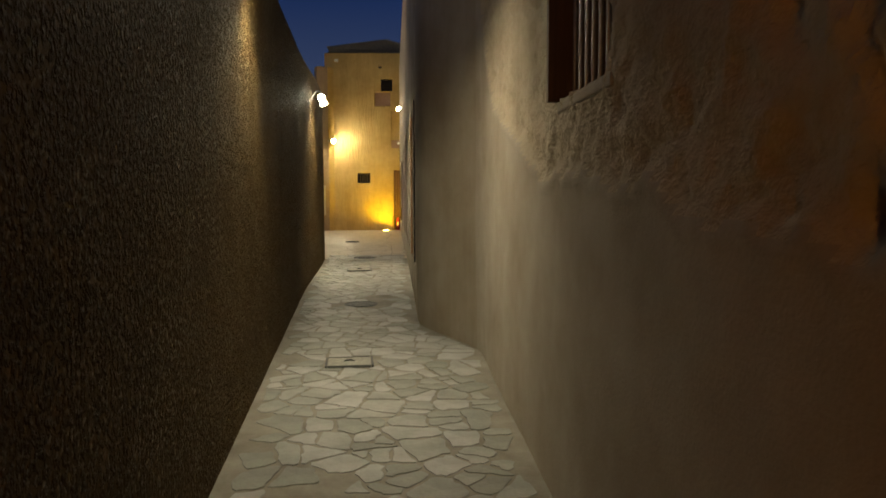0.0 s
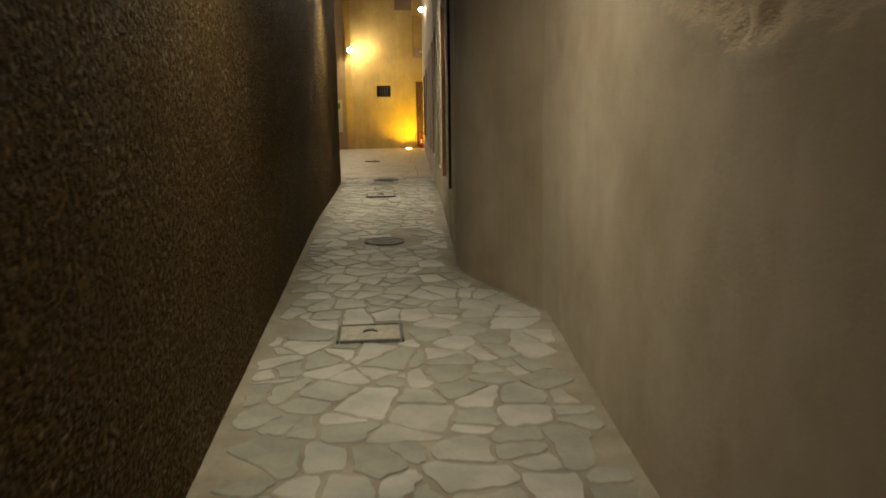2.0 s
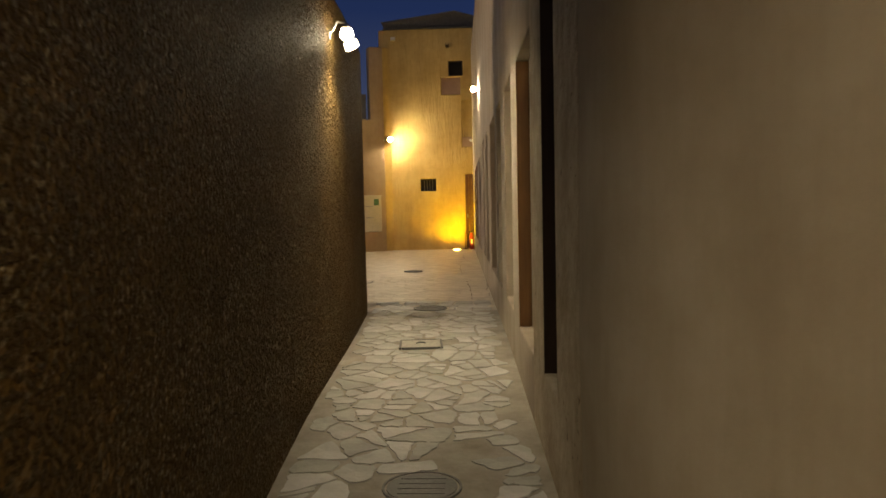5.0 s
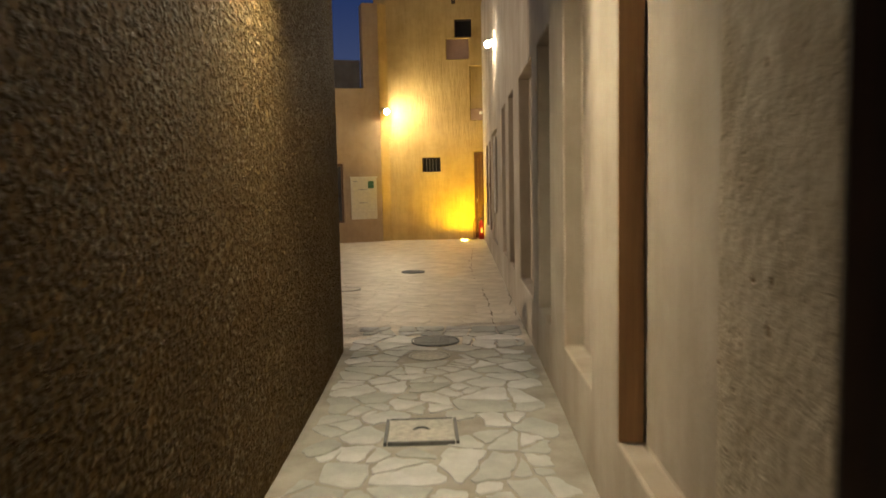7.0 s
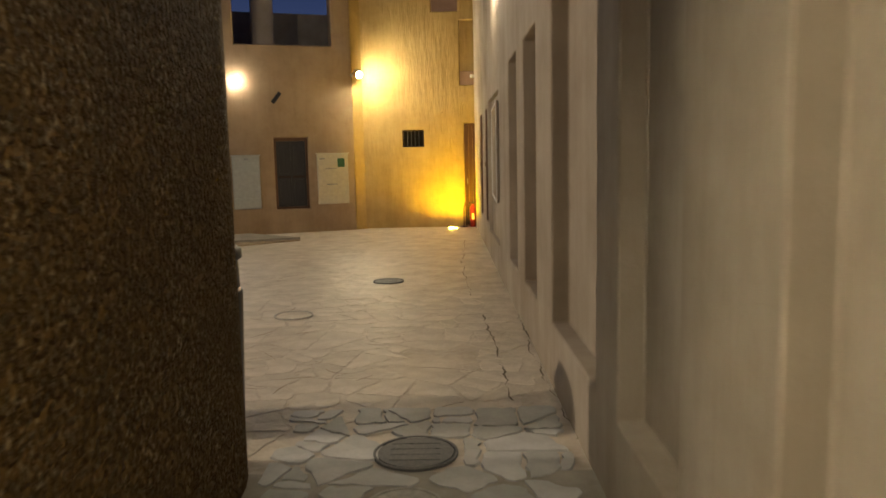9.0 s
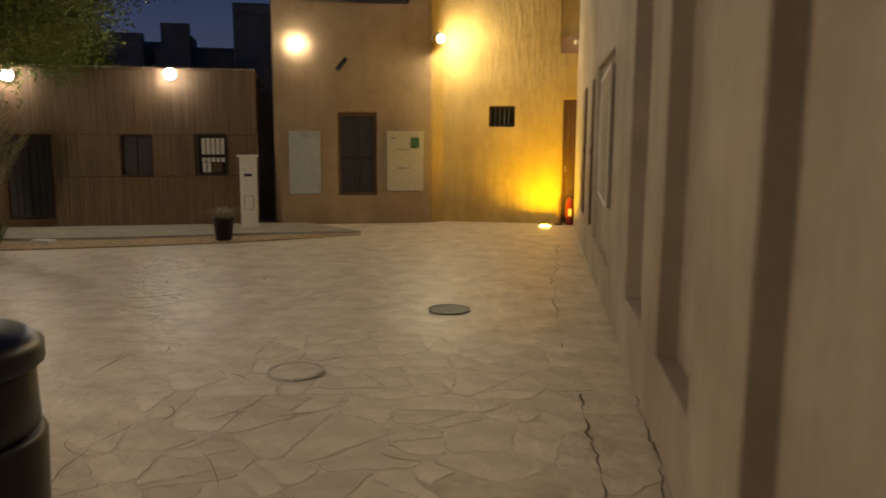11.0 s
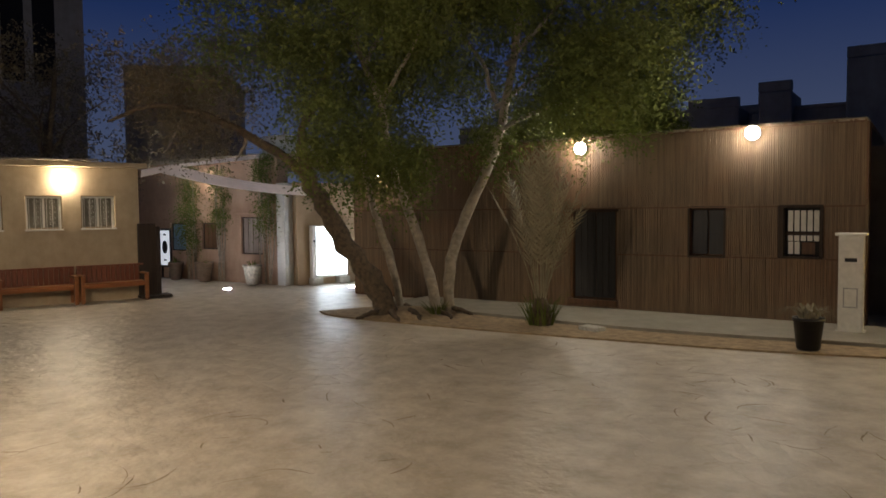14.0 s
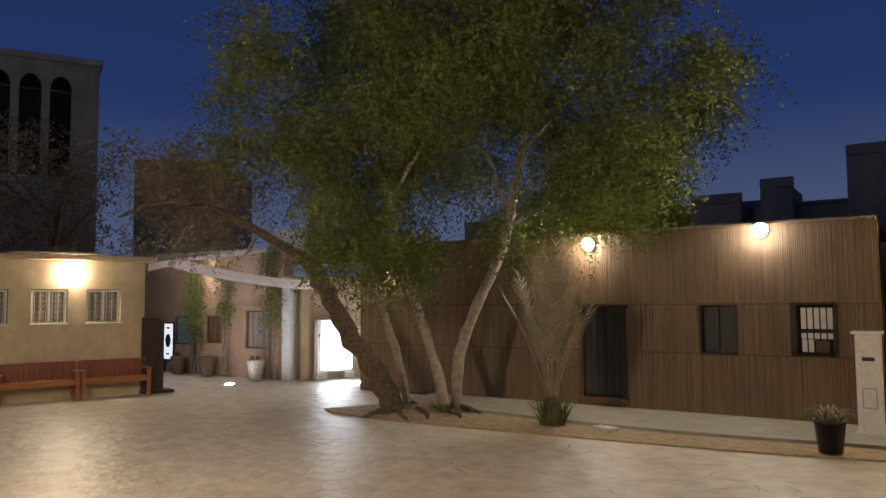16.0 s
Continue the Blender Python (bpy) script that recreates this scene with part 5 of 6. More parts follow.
while len(clumps) < 340:
    a, b, z = rng.uniform(-3.2, 4.9), rng.uniform(-1.8, 1.9), rng.uniform(2.2, 7.6)
    body = ((a - 0.75) / 3.7) ** 2 + (b / 1.9) ** 2 + ((z - 4.85 - 0.08 * a) / 2.45) ** 2 + 1.25 * noise.noise(Vector((a * 0.75 + 2.0, b * 0.75, z * 0.75)))
    low_left = (-1.35 < a < 0.1 and 1.75 < z < 3.3)
    low_right = (2.3 < a < 4.2 and 2.9 - 0.1 * a < z < 4.2) or (3.4 < a < 4.8 and 4.2 < z < 5.6 and rng.random() < 0.3)
    gap = (0.15 < a < 1.15 and z < 3.7) or (a < -1.6 and z < 3.3)
    gap = gap or (-1.05 < a < -0.15 and 2.8 < z < 4.4 and b < 0.0) or (1.0 < a < 1.9 and 2.9 < z < 4.7 and b < -0.1)
    if gap or not (body < 1 or low_left or low_right) or (body < 0.2 and rng.random() < 0.5):
        continue
    x, y, _z = tr(a, b, z)
    off_ = Vector((x, y, z)) - glare
    if (off_ - toward * max(0.0, off_.dot(toward))).length < 0.5 or off_.length < 1.0 or (Vector((x, y, z)) - glare_2).length < 2.2:
        continue
    clumps.append((x, y, z, rng.uniform(0.2, 0.46)))
while len(clumps) < 390:
    x, y, z = tr(rng.uniform(2.5, 4.25), rng.uniform(-1.1, 1.2), rng.uniform(2.9, 4.4))
    off_ = Vector((x, y, z)) - glare
    if (off_ - toward * max(0.0, off_.dot(toward))).length < 0.45 or off_.length < 0.9 or (Vector((x, y, z)) - glare_2).length < 1.6:
        continue
    clumps.append((x, y, z, rng.uniform(0.2, 0.4)))
for lo, hi, mat, lb in ((0, 170, M_LEAF, "small green leaves on drooping sprays"), (170, 390, M_LEAF, "small green leaves on drooping sprays")):
    me = leaf_cloud(clumps[lo:hi], 620, 0.066, rng)
    me.materials.append(mat)
    ob = new("crown", me)
    ob.parent, ob["label"] = t_, lb
# twiggy dry sprays hanging at the left and by the right lamp
dry = [(*tr(rng.uniform(-4.5, -2.4), rng.uniform(-0.6, 0.8), rng.uniform(3.0, 4.6)), rng.uniform(0.3, 0.5)) for _ in range(34)]
me = leaf_cloud(dry, 420, 0.05, rng)
me.materials.append(M_LEAFDARK)
ob = new("dry_crown", me)
ob.parent, ob["label"] = t_, "sparse brownish leaves on bare twigs"

t_ = thing("weed_tuft", (TREE.x + tr(0.42, -0.30, 0)[0], TREE.y + tr(0.42, -0.30, 0)[1], 0.06), "small dark green weeds at the foot of the trunks", "weeds")
part("leaves", blades(bmesh.new(), 70, (0, 0, 0.0), 0.30, 0.012, 0.9, random.Random(51), 0.4), M_LEAF, t_)

# darker tree behind the low house
t_ = thing("tree", (-21.6, 20.6, 0.0), "dark thin tree behind the low house", "tree")
part("trunk", limb([(0, 0, -0.05), (0.1, 0.1, 1.6), (0.0, 0.3, 3.4), (0.2, 0.5, 5.2)], 0.15, 0.05, 10, 0.02, 31), M_BARK, t_, "", True)
for k in range(5):
    a = k * 1.3
    part("branch", limb([(0.05, 0.2, 2.6 + k * 0.3), (math.cos(a) * 0.8, math.sin(a) * 0.8, 3.6 + k * 0.3), (math.cos(a) * 1.5, math.sin(a) * 1.7, 4.3 + k * 0.25)], 0.045, 0.012, 6, 0.02, 40 + k), M_BARK, t_, "", True)
far_clumps = [(rng.gauss(0, 0.9), rng.gauss(0.3, 1.3), rng.uniform(2.7, 5.9), rng.uniform(0.35, 0.7)) for _ in range(80)]
me = leaf_cloud(far_clumps, 150, 0.09, rng)
me.materials.append(M_LEAFDARK)
ob = new("crown", me)
ob.parent = t_

# ---- benches and fittings of the low house ----
def bench(y0, y1):
    t_ = thing("bench", (HX + 0.02, y0, 0.0), "varnished wooden bench with a tall slatted red-brown back", "bench", "benches along the low house")
    L_ = y1 - y0
    for k in range(3):
        part("seat_slat", boxed(0.10 + k * 0.105, 0.195 + k * 0.105, 0.05, L_ - 0.05, 0.345, 0.37, bev=0.005), M_BENCH, t_)
    n = int(L_ / 0.085)
    for k in range(n):
        part("back_slat", boxed(0.045, 0.068, k * L_ / n + 0.004, (k + 1) * L_ / n - 0.004, 0.30, 0.66, bev=0.004), M_BENCHBACK, t_)
    part("back_rail", boxed(0.03, 0.08, 0.0, L_, 0.662, 0.70, bev=0.006), M_BENCHBACK, t_)
    part("front_rail", boxed(0.40, 0.43, 0.07, L_ - 0.07, 0.28, 0.345, bev=0.005), M_BENCH, t_)
    for y in (0.0, L_ - 0.07):
        part("front_leg", boxed(0.38, 0.44, y, y + 0.07, 0.0, 0.50, bev=0.006), M_BENCH, t_)
        part("back_leg", boxed(0.02, 0.045, y, y + 0.07, 0.0, 0.66, bev=0.006), M_BENCH, t_)
        part("armrest", boxed(0.05, 0.46, y - 0.01, y + 0.08, 0.502, 0.535, bev=0.008), M_BENCH, t_)


bench(20.56, 21.78)
bench(19.22, 20.52)
bench(17.88, 19.18)


def grille_window(y0, y1):
    t_ = thing("grille_window", (HX - 0.115, y0, 1.41), "small pale-framed window with a scrolled iron grille", "window", "windows of the low house")
    w = y1 - y0
    part("glass", boxed(0.0, 0.006, 0.03, w - 0.03, 0.03, 0.58), M_PANE, t_, "dull grey glass with a curtain behind")
    for a in ((0.0, 0.05, 0.0, 0.03, 0.0, 0.61), (0.0, 0.05, w - 0.03, w, 0.0, 0.61), (0.0, 0.05, w / 2 - 0.018, w / 2 + 0.018, 0.03, 0.58), (0.0, 0.05, 0.03, w - 0.03, 0.58, 0.61)):
        part("frame", boxed(*a, bev=0.004), M_WHITE, t_, "cream painted frame")
    part("sill", boxed(0.0, 0.125, -0.03, w + 0.03, -0.03, 0.0, bev=0.006), M_WHITE, t_)
    for k in range(6):
        y = 0.05 + (w - 0.10) * k / 5
        part("grille_bar", tube(bmesh.new(), [(0.07, y, 0.0), (0.07, y, 0.60)], [0.005] * 2, 5), M_WHITE, t_, "thin pale iron bar")
    for k in range(2):
        for m_ in range(5):
            cy, cz = w * (0.27 + 0.46 * k), 0.10 + m_ * 0.10
            loop = [(0.07, cy + 0.055 * math.cos(q * 0.63) * (1 - q / 16), cz + 0.05 * math.sin(q * 0.63) * (1 - q / 16)) for q in range(13)]
            part("scroll", tube(bmesh.new(), loop, [0.004] * 13, 4), M_WHITE, t_, "thin pale iron scroll")
    return t_


for a, b in ((20.71, 21.30), (19.77, 20.36), (18.85, 19.38)):
    grille_window(a, b)
t_ = thing("roof_pole", (HX + 0.2, 19.4, 2.70), "slim pale timber pole lying on the roof edge", "pole")
part("pole", tube(bmesh.new(), [(0, 0, 0.0), (0.02, 1.6, 0.012)], [0.022, 0.018], 8), M_PALEBARK, t_)
t_ = thing("board_stand", (-17.0, 21.68, 0.0), "tall dark wooden board on a heavy foot", "board")
part("board", boxed(-0.04, 0.04, 0.02, 0.36, 0.04, 1.48, bev=0.008), M_DARKWOOD, t_)
part("post", boxed(-0.06, 0.06, 0.36, 0.44, 0.0, 1.42, bev=0.008), M_DARKWOOD, t_)
part("foot", boxed(-0.18, 0.18, 0.0, 0.62, 0.0, 0.05, bev=0.01), M_DARKWOOD, t_)


# ---- the corner house ----
def shutter_window(u0, u1, z0, z1, mat, label, shelf):
    t_ = thing("window", along(CORNER, u0, -0.095, z0), label, "window", "windows of the corner house", TURN20)
    w, h = u1 - u0, z1 - z0
    # Near-black sheet painted as the unlit gap behind the slats.
    part("glass", boxed(0.03, w - 0.03, -0.008, 0.0, 0.03, h - 0.03), M_SHADEBACK, t_)
    for k in range(4):
        part("louvre_leaf", boxed(0.03 + k * (w - 0.06) / 4, 0.015 + (k + 1) * (w - 0.06) / 4, -0.03, -0.012, 0.03, h - 0.03, bev=0.003), mat, t_)
    for a in ((0.0, 0.03, -0.05, 0.0, 0.0, h), (w - 0.03, w, -0.05, 0.0, 0.0, h), (0.03, w - 0.03, -0.05, 0.0, h - 0.03, h), (0.03, w - 0.03, -0.05, 0.0, 0.0, 0.03)):
        part("frame", boxed(*a, bev=0.004), M_DARKWOOD, t_)
    part("hood", boxed(-0.10, w + 0.08, -0.24, -0.10, h + 0.07, h + 0.11, bev=0.006), M_ROSE, t_, "thin plaster hood")


shutter_window(-1.25, -0.53, 0.68, 1.57, M_GREYSHUT, "grey-brown slatted window under a thin hood", True)
shutter_window(-2.69, -2.05, 0.77, 1.43, M_BROWN, "brown shuttered window under a thin hood", True)
shutter_window(-3.92, -3.32, 0.71, 1.42, M_BLUE, "blue-grey shuttered window under a thin hood", True)


def vine(u0, u1, z0, z1, off, n, label, seed):
    rg = random.Random(seed)
    t_ = thing("vine", along(CORNER, (u0 + u1) / 2, off, 0.0), label, "vine", turn=TURN20)
    for k in range(7):
        x = rg.uniform(u0, u1) - (u0 + u1) / 2
        part("stem", tube(bmesh.new(), [(x + rg.uniform(-0.06, 0.06), rg.uniform(0, off * 0.6), q) for q in (0.02, z1 * 0.35, z1 * 0.7, z1)], [0.014, 0.012, 0.010, 0.006], 6), M_PALEBARK, t_)
    me_ = leaf_cloud([(rg.uniform(u0, u1) - (u0 + u1) / 2, 0, rg.uniform(z0, z1), rg.uniform(0.10, 0.2)) for _ in range(n)], 90, 0.05, rg, 0.02)
    me_.materials.append(M_LEAF)
    ob_ = new("leaves", me_)
    ob_.parent = t_
    return t_


vine(-0.50, -0.05, 1.3, 2.95, 0.14, 34, "leafy vine with bare stems climbing the corner", 5)
vine(-3.25, -2.75, 0.9, 2.85, 0.14, 46, "hanging leafy vine between two windows", 6)
vine(-2.0, -1.65, 1.3, 2.85, 0.12, 24, "dark thin vine beside the brown window", 12)


def planter(u, off, prof, mat, label, seed, n=26, height=0.3):
    p = along(CORNER, u, off, 0.0)
    t_ = thing("planter", p, label, "planter", "planters by the corner house")
    part("pot", lathe(bmesh.new(), prof, 22), mat, t_, "", True)
    part("plant", blades(bmesh.new(), n, (0, 0, prof[-1][1]), height, 0.014, 0.5, random.Random(seed), 0.5), M_LEAF, t_)


POT = [(0.13, 0.0), (0.145, 0.03), (0.205, 0.40), (0.22, 0.42), (0.22, 0.47), (0.19, 0.47), (0.18, 0.42), (0.02, 0.42)]
planter(-0.50, 0.35, POT, M_STONEPOT, "tall carved pale stone planter with short grass", 7)
planter(-2.25, 0.30, POT, M_TERRA, "tapered brown clay planter by the wall", 8, 10, 0.2)
planter(-3.35, 0.30, [(r_ * 0.9, z_ * 0.95) for r_, z_ in POT], M_TERRA, "smaller brown clay planter with a leafy plant", 9, 20, 0.35)

t_ = thing("poster_stand", along(CORNER, -4.08, 0.07, 0.0), "black-framed white poster board with a dark oval print", "sign", turn=TURN20)
part("frame", boxed(-0.22, 0.22, 0.0, 0.035, 0.28, 1.28, bev=0.006), M_BLACK, t_)
# Weak glow is added to brighten the poster's plain sheet.
part("sheet", boxed(-0.18, 0.18, -0.006, -0.001, 0.33, 1.23), glow("poster_sheet", (0.85, 0.9, 1.0), 0.5), t_, "white sheet brightened by an added glow")
oval = lathe(bmesh.new(), [(0.11, 0), (0.11, 0.004), (0.02, 0.005)], 24)
bmesh.ops.scale(oval, vec=(1, 1.6, 1), verts=oval.verts[:])
bmesh.ops.rotate(oval, verts=oval.verts[:], matrix=Matrix.Rotation(radians(90), 3, "X"))
bmesh.ops.translate(oval, verts=oval.verts[:], vec=(0, -0.007, 0.80))
part("oval", oval, M_BLACK, t_, "dark oval print")
for z_ in (1.10, 0.44):
    part("line", boxed(-0.06, 0.06, -0.010, -0.0065, z_, z_ + 0.05), M_BLACK, t_)
for x_ in (-0.18, 0.14):
    part("leg", boxed(x_, x_ + 0.04, 0.0, 0.035, 0.0, 0.28), M_BLACK, t_)

# glowing display case in the passage mouth
t_ = thing("lightbox", (-16.90, 25.62, 0.0), "white display case with a glowing front panel on feet", "display", turn=90)
part("case", boxed(-0.12, 0.80, 0.02, 0.17, 0.16, 1.36, bev=0.015), M_WHITE, t_)
part("panel", boxed(-0.02, 0.77, 0.0, 0.018, 0.22, 1.32), M_LIGHTBOX, t_, "evenly glowing white panel")
part("side_post", boxed(-0.13, -0.03, -0.02, 0.018, 0.16, 1.36, bev=0.006), M_WHITE, t_)
part("socket", boxed(-0.11, -0.06, -0.032, -0.021, 0.98, 1.03), M_BLACK, t_)
for x_ in (-0.14, 0.56):
    part("foot", boxed(x_, x_ + 0.26, -0.05, 0.19, 0.0, 0.155, bev=0.01), M_COVER, t_, "concrete block foot")


# shade sail between the low house and the passage
def sail(corner_a, corner_b, corner_c, corner_d, sag):
    bm_ = bmesh.new()
    a, b, c, d_ = (Vector(v) for v in (corner_a, corner_b, corner_c, corner_d))
    n = 14
    g = [[bm_.verts.new(a.lerp(b, i / n).lerp(d_.lerp(c, i / n), j / 6) - Vector((0, 0, sag * 4 * (i / n) * (1 - i / n)))) for j in range(7)] for i in range(n + 1)]
    for i in range(n):
        for j in range(6):
            bm_.faces.new((g[i][j], g[i + 1][j], g[i + 1][j + 1], g[i][j + 1]))
    bmesh.ops.solidify(bm_, geom=bm_.faces[:], thickness=0.012)
    return bm_


t_ = thing("shade_sail", (-17.2, 22.2, 2.6), "pale sagging shade cloth stretched over the passage", "awning")
o = Vector((17.2, -22.2, -2.6))
part("cloth", sail(*[Vector(v) + o for v in ((-17.0, 22.18, 2.50), (-16.18, 25.08, 2.03), (-16.43, 25.21, 2.23), (-17.35, 22.54, 2.70))], 0.09), M_CLOTH, t_, "", True)
part("cloth", sail(*[Vector(v) + o for v in ((-17.2, 22.3, 2.60), (-17.76, 24.63, 2.93), (-17.78, 24.66, 3.02), (-17.4, 22.66, 2.72))], 0.01), M_CLOTH, t_, "", True)
part("cloth", sail(*[Vector(v) + o for v in ((-16.95, 21.78, 2.40), (-17.0, 22.18, 2.50), (-17.35, 22.54, 2.70), (-17.15, 21.85, 2.56))], 0.0), M_CLOTH, t_, "", True)
part("rope", tube(bmesh.new(), [Vector(v) + o for v in ((-17.1, 21.85, 2.69), (-17.2, 22.4, 2.85), along(CORNER, -0.55, 0.2, 3.16))], [0.012] * 3, 6), M_PALEBARK, t_)


# ---- flagstones ----
def crazy_cells(x0, x1, y0, y1, gap, rng):
    """Irregular many-sided cells round scattered seeds, each cut by the half-ways to its neighbours."""
    seeds, tries = [], 0
    bins = {}
    while tries < 900:
        x, y = rng.uniform(x0, x1), rng.uniform(y0, y1)
        g = gap * rng.choice((0.5, 0.7, 0.9, 1.1, 1.45))
        ix, iy = int(x // gap), int(y // gap)
        near = [q for a in range(-2, 3) for b in range(-2, 3) for q in bins.get((ix + a, iy + b), ())]
        if all((q[0] - x) ** 2 + (q[1] - y) ** 2 > (0.5 * (g + q[2])) ** 2 for q in near):
            bins.setdefault((ix, iy), []).append((x, y, g))
            seeds.append((x, y, g))
            tries = 0
        else:
            tries += 1
    cells = []
    for x, y, g in seeds:
        ix, iy = int(x // gap), int(y // gap)
        near = [q for a in range(-3, 4) for b in range(-3, 4) for q in bins.get((ix + a, iy + b), ()) if q[:2] != (x, y)]
        poly = [(x - gap, y - gap), (x + gap, y - gap), (x + gap, y + gap), (x - gap, y + gap)]
        for qx, qy, qg in near:
            dx, dy = qx - x, qy - y
            dd = math.hypot(dx, dy)
            if dd > 2.6 * gap:
                continue
            f = dd * (g / (g + qg))
            nx, ny = dx / dd, dy / dd
            out = []
            for i in range(len(poly)):
                a, b = poly[i], poly[(i + 1) % len(poly)]
                da, db = (a[0] - x) * nx + (a[1] - y) * ny - f, (b[0] - x) * nx + (b[1] - y) * ny - f
                if da <= 0:
                    out.append(a)
                if da * db < 0:
                    s_ = da / (da - db)
                    out.append((a[0] + (b[0] - a[0]) * s_, a[1] + (b[1] - a[1]) * s_))
            poly = out
            if len(poly) < 3:
                break
        if len(poly) >= 3:
            cells.append(((x, y), poly))
    return cells


def split_cells(cells, largest, rng):
    """Break some of the cells along random chords into angular shards."""
    done, todo = [], [p for _, p in cells]
    while todo:
        poly = todo.pop()
        n = len(poly)
        area = abs(sum(poly[i - 1][0] * poly[i][1] - poly[i][0] * poly[i - 1][1] for i in range(n))) / 2
        cx, cy = sum(p[0] for p in poly) / n, sum(p[1] for p in poly) / n
        if area < largest * rng.uniform(0.35, 1.6):
            done.append(((cx, cy), poly))
            continue
        shift, best = rng.uniform(-0.06, 0.06), None
        for _ in range(4):
            way = rng.uniform(0, math.pi)
            cx_, sy_ = math.cos(way), math.sin(way)
            across = [-(p[0] - cx) * sy_ + (p[1] - cy) * cx_ for p in poly]
            if best is None or max(across) - min(across) < best[0]:
                best = (max(across) - min(across), cx_, sy_)
        nx, ny = best[1:]
        for sg in (-1, 1):
            piece = clip(poly, cx, cy, nx * sg, ny * sg, shift * sg)
            if len(piece) >= 3:
                todo.append(piece)
    return done


def clip(poly, x, y, nx, ny, f):
    """The part of a convex outline on the near side of a line, f metres from (x, y) along (nx, ny)."""
    out = []
    for i in range(len(poly)):
        a, b = poly[i], poly[(i + 1) % len(poly)]
        da, db = (a[0] - x) * nx + (a[1] - y) * ny - f, (b[0] - x) * nx + (b[1] - y) * ny - f
        if da <= 0:
            out.append(a)
        if da * db < 0:
            s_ = da / (da - db)
            out.append((a[0] + (b[0] - a[0]) * s_, a[1] + (b[1] - a[1]) * s_))
    return out


def stone_geometry(poly, joint, top, rng, rough=0.007):
    """Verts and faces of one hand-broken flagstone, about its middle; None where nothing is left of it."""
    n = len(poly)
    turn = sum(poly[i - 1][0] * poly[i][1] - poly[i][0] * poly[i - 1][1] for i in range(n))
    small = poly
    for i in range(n):
        a, b = poly[i - 1], poly[i]
        l = math.hypot(b[0] - a[0], b[1] - a[1])
        if l < 0.004:
            continue
        nx, ny = (b[1] - a[1]) / l, (a[0] - b[0]) / l
        if turn < 0:
            nx, ny = -nx, -ny
        small = clip(small, a[0], a[1], nx, ny, -joint * rng.uniform(0.3, 0.9))
        if len(small) < 3:
            return None
    ring = []
    n = len(small)
    for i in range(n):
        a, b = small[i - 1], small[i]
        l = math.hypot(b[0] - a[0], b[1] - a[1])
        if l < 0.012:
            continue
        chop = min(0.022, 0.28 * l) / l
        steps = 1 + int(l / 0.075)
        for k in range(steps + 1):
            f = chop + (1 - 2 * chop) * k / steps
            w = rough * min(1.0, l / 0.15)
            ring.append((a[0] + (b[0] - a[0]) * f + rng.uniform(-w, w), a[1] + (b[1] - a[1]) * f + rng.uniform(-w, w)))
    n = len(ring)
    if n < 3:
        return None
    cx, cy = sum(p[0] for p in ring) / n, sum(p[1] for p in ring) / n
    pts = [(x - cx, y - cy) for x, y in ring]
    tilt = (rng.uniform(-0.006, 0.006), rng.uniform(-0.006, 0.006))
    verts = [(x, y, -0.012) for x, y in pts]
    verts += [(x * (1 - 0.006 / max(math.hypot(x, y), 0.05)), y * (1 - 0.006 / max(math.hypot(x, y), 0.05)), top + x * tilt[0] + y * tilt[1]) for x, y in pts]
    faces = [(i, (i + 1) % n, n + (i + 1) % n, n + i) for i in range(n)]
    faces.append(tuple(range(n, 2 * n)))
    return (cx, cy), verts, faces


COVERS = ((-0.63, 10.10, 0.27), (-0.93, 16.35, 0.28), (-1.62, 22.15, 0.28), (-2.43, 20.05, 0.24), (-0.55, 6.95, 0.27), (-0.88, 13.72, 0.29), (-0.92, 15.75, 0.24))


def alley_right(y):
    if y < 7.4:
        return 0.97 - (y + 7.5) * 0.0152
    if y < 8.8:
        return 0.74 - (y - 7.4) * 0.43
    return right_x(y)


rng = random.Random(77)
slope_tilt = math.degrees(math.atan(0.0314))
loose, count = ([], []), 0
for (sx, sy), poly in split_cells(crazy_cells(-1.95, 0.95, -6.5, 16.7, 0.40, rng), 0.08, rng):
    margin = 0.02
    band = 0.09 + 0.05 * noise.noise(Vector((sy * 1.3, 3, 1)))
    if not (left_x(sy) + margin + 0.06 < sx < alley_right(sy) - band):
        continue
    if any(math.hypot(sx - cx, sy - cy) < r for cx, cy, r in COVERS):
        continue
    if noise.noise(Vector((sx * 1.1, sy * 0.9, 2.0))) > 0.5:
        continue
    poly = [(min(max(x, left_x(y) + 0.05), alley_right(y) - 0.05), y) for x, y in poly]
    stone = stone_geometry(poly, 0.013, 0.002, rng, 0.013)
    if stone is None:
        continue
    (cx, cy), verts, faces = stone
    if 2.2 < cy < 16.6 and count < 300:
        me = bpy.data.meshes.new("flagstone")
        me.from_pydata(verts, [], faces)
        me.materials.append(M_STONE)
        ob = new("flagstone", me)
        ob.matrix_basis = pose(cx, cy, ground_z(cy), slope_tilt if cy < 14 else 0)
        ob.parent = alley_floor
        count += 1
    else:
        n0 = len(loose[0])
        loose[0].extend((x + cx, y + cy, z + ground_z(y + cy)) for x, y, z in verts)
        loose[1].extend(tuple(i + n0 for i in f) for f in faces)
me = bpy.data.meshes.new("flagstones")
me.from_pydata(loose[0], [], loose[1])
me.materials.append(M_STONE_J)
tagged(new("flagstones", me), "irregular pale flagstones of the alley behind", "paving", kind="stuff")


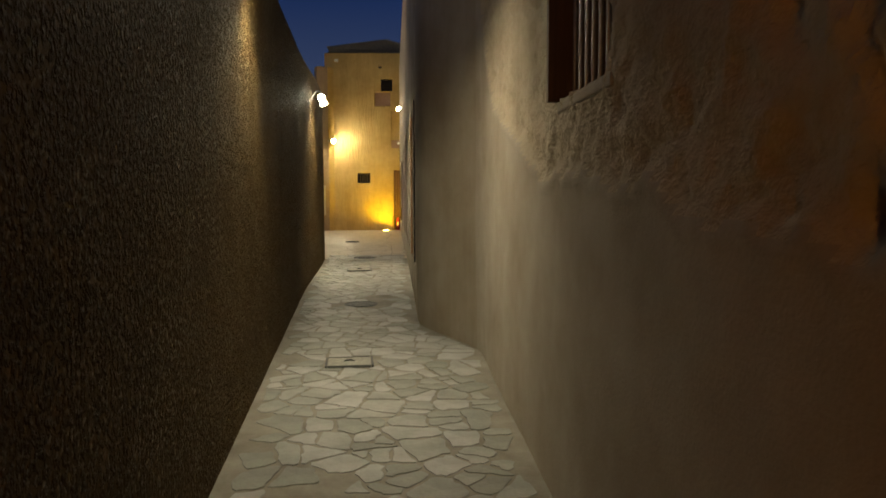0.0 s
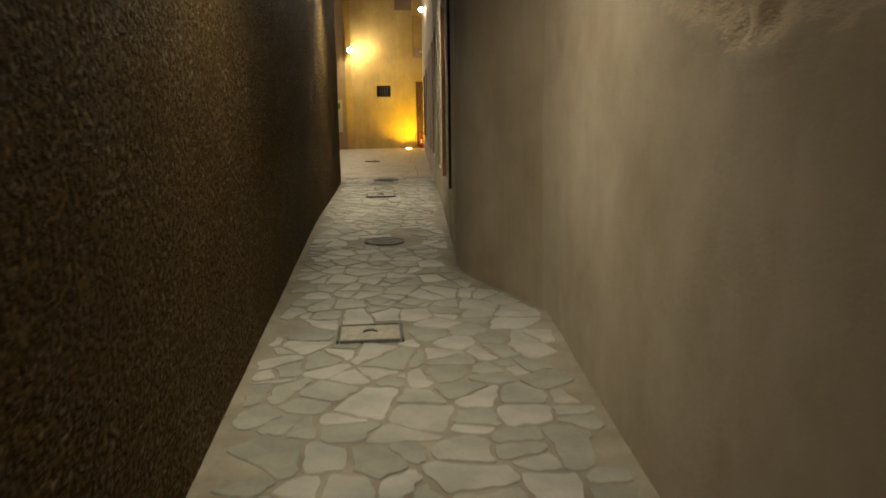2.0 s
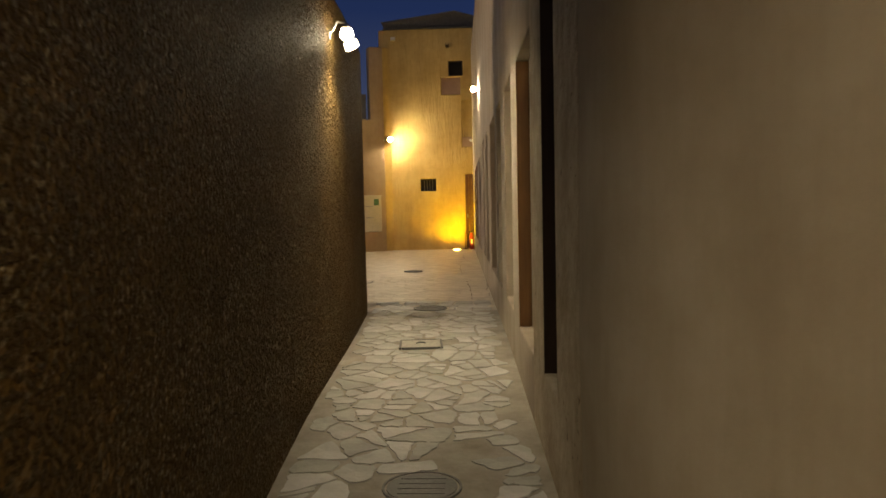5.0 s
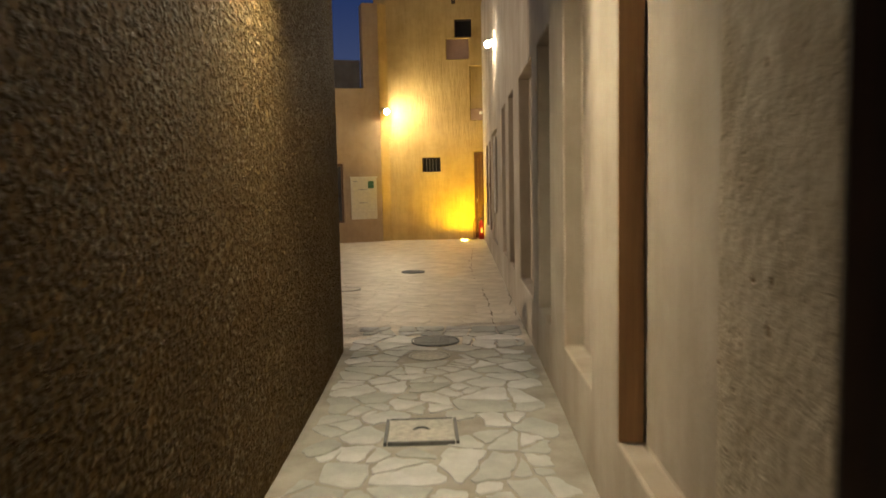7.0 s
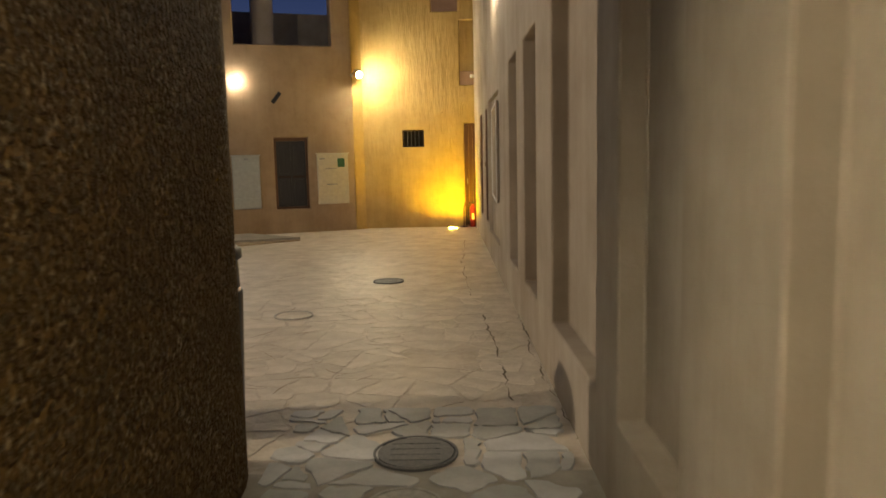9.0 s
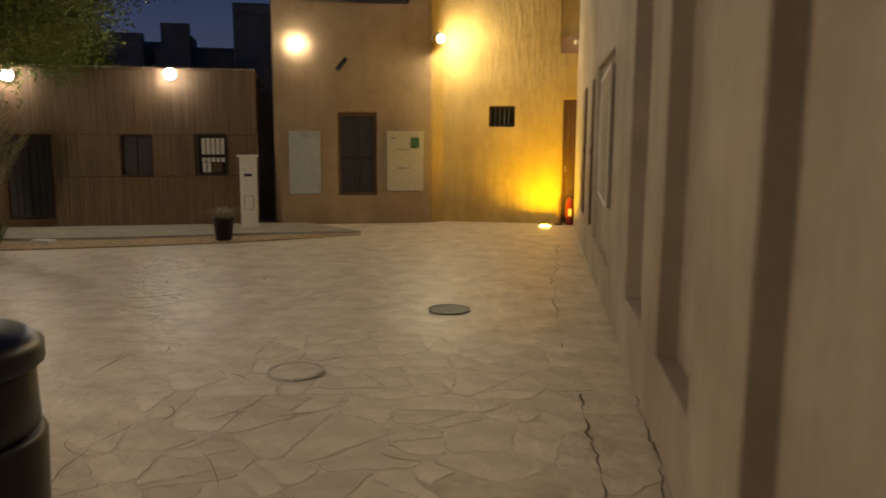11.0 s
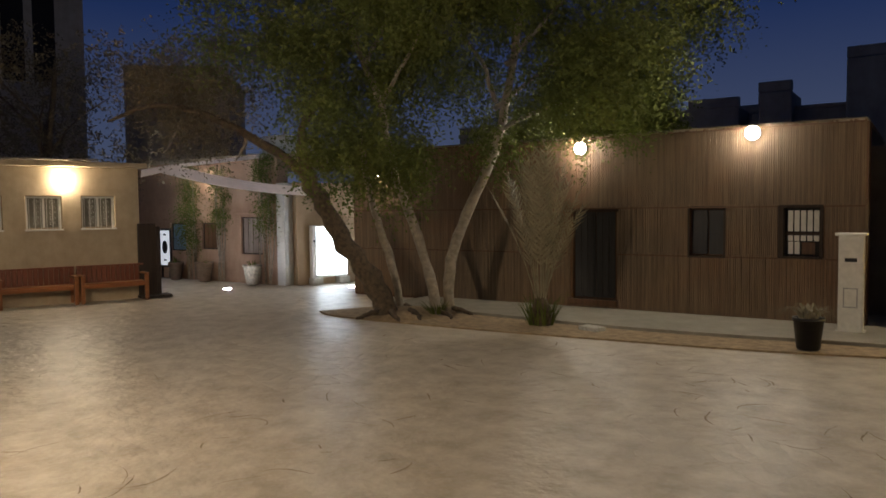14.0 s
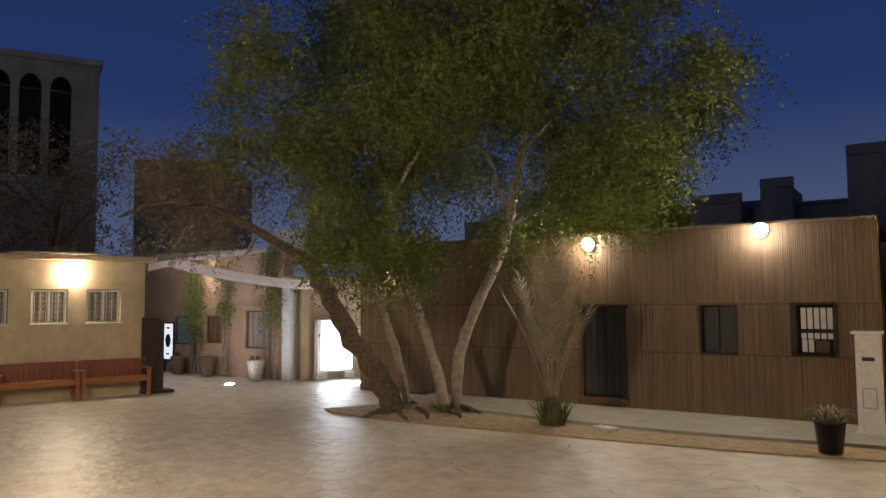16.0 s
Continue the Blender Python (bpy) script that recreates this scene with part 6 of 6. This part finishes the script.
def bed_edge(x):
    """Front edge of the planting bed in plan."""
    best = 99.0
    for a, b in zip(bed_front, bed_front[1:]):
        lo, hi = sorted((a[0], b[0]))
        if lo <= x <= hi and hi > lo:
            best = min(best, a[1] + (b[1] - a[1]) * (x - a[0]) / (b[0] - a[0]))
    return best


loose, count = ([], []), 0
for (sx, sy), poly in split_cells(crazy_cells(-16.4, 0.1, 16.6, 29.8, 0.52, rng), 0.14, rng):
    if sx > right_x(sy) - 0.28 or sy > bed_edge(sx) - 0.25 or sy > 28.4 + (sx + 5.9) * 0.36 - 0.4:
        continue
    if any(math.hypot(sx - cx, sy - cy) < r for cx, cy, r in COVERS):
        continue
    near = sy < 21.3 and sx > -3.2
    if noise.noise(Vector((sx * 0.35, sy * 0.35, 8.0))) > (0.5 if near else -0.32):
        continue
    stone = stone_geometry(poly, 0.012 if near else 0.008, 0.002 if near else 0.001, rng, 0.012)
    if stone is None:
        continue
    (cx, cy), verts, faces = stone
    if count < 340:
        me = bpy.data.meshes.new("flagstone")
        me.from_pydata([(x, y, z * 0.5) for x, y, z in verts], [], faces)
        me.materials.append(M_COURT if near else M_COURT_J)
        ob = new("flagstone", me)
        ob.matrix_basis = pose(cx, cy, -0.0095)
        ob.parent = ground
        count += 1
        continue
    n0 = len(loose[0])
    loose[0].extend((x + cx, y + cy, z * 0.5 - 0.009) for x, y, z in verts)
    loose[1].extend(tuple(i + n0 for i in f) for f in faces)
if loose[0]:
    me = bpy.data.meshes.new("flagstones")
    me.from_pydata(loose[0], [], loose[1])
    me.materials.append(M_COURT_J)
    tagged(new("flagstones", me), "broad worn flagstones of the courtyard in pale mortar", "paving", kind="stuff")


# ---- open joints and cracks in the courtyard paving ----
def open_joint(path, width, seed, label):
    rg = random.Random(seed)
    pts = resample(path, 0.05)
    bm_ = bmesh.new()
    last, drift = None, 0.0
    for k, p in enumerate(pts):
        way = (pts[min(k + 1, len(pts) - 1)] - pts[max(k - 1, 0)]).normalized()
        side = Vector((-way.y, way.x))
        drift = 0.85 * drift + rg.uniform(-0.018, 0.018)
        w_ = width * max(0.05, 0.45 + 1.1 * noise.noise(Vector((p.x * 3, p.y * 3, seed)))) * 0.5
        c = p + side * drift
        pair = [bm_.verts.new((c.x + side.x * s_ * w_, c.y + side.y * s_ * w_, 0.0015)) for s_ in (-1, 1)]
        if last:
            bm_.faces.new((last[0], last[1], pair[1], pair[0]))
        last = pair
    structure("joint", bm_, M_CRACK, label, category="joint")


M_CRACK = plain("dirt_filled_joint", (0.13, 0.10, 0.068), 0.95, vary=0.4, scale=30)
open_joint([(-0.34, 17.2), (-0.36, 18.2), (-0.42, 18.9), (-0.40, 19.9)], 0.022, 1, "dark open joint in the paving by the wall")
open_joint([(-2.2, 19.70), (-1.3, 19.85), (-0.35, 19.97)], 0.011, 2, "thin open joint across the paving")
open_joint([(-0.55, 21.0), (-0.60, 23.5), (-0.55, 26.8)], 0.014, 3, "broken crack running along the lane")
open_joint([(right_x(16.5) - 0.02, 16.5), (right_x(19.9) - 0.03, 19.9)], 0.014, 4, "dark gap along the foot of the plaster wall")
open_joint([(-1.7, 17.7), (-1.2, 18.1), (-0.5, 17.9)], 0.009, 5, "thin crack between flagstones")


def scuffs(n, seed):
    """Short worn marks and broken joint lines scattered over the smooth paving."""
    rg = random.Random(seed)
    bm_ = bmesh.new()
    made = 0
    while made < n:
        x, y = rg.uniform(-10.5, -1.2), rg.uniform(17.4, 24.6)
        if y > bed_edge(x) - 0.5 or noise.noise(Vector((x * 0.4, y * 0.4, 5.0))) < -0.05:
            continue
        made += 1
        a, bend, last = rg.uniform(0, 6.28), rg.uniform(-0.35, 0.35), None
        steps, w0 = rg.randint(3, 11), rg.uniform(0.003, 0.010)
        for k in range(steps):
            side = (-math.sin(a), math.cos(a))
            w_ = w0 * math.sin(math.pi * (k + 0.4) / steps) * rg.uniform(0.6, 1.3)
            pair = [bm_.verts.new((x + side[0] * s_ * w_, y + side[1] * s_ * w_, 0.0012)) for s_ in (-1, 1)]
            if last:
                bm_.faces.new((last[0], last[1], pair[1], pair[0]))
            last = pair
            a += bend * rg.uniform(0.2, 1.2) + rg.uniform(-0.25, 0.25)
            x, y = x + math.cos(a) * 0.05, y + math.sin(a) * 0.05
    me_ = mesh_of("paving_marks", bm_, M_SCUFF)
    tagged(new("paving_marks", me_), "short brown worn marks and broken joints in the paving", "paving", kind="stuff")


M_SCUFF = plain("worn_joint", (0.27, 0.205, 0.14), 0.9, vary=0.4, scale=20, bumps=0)
scuffs(170, 9)
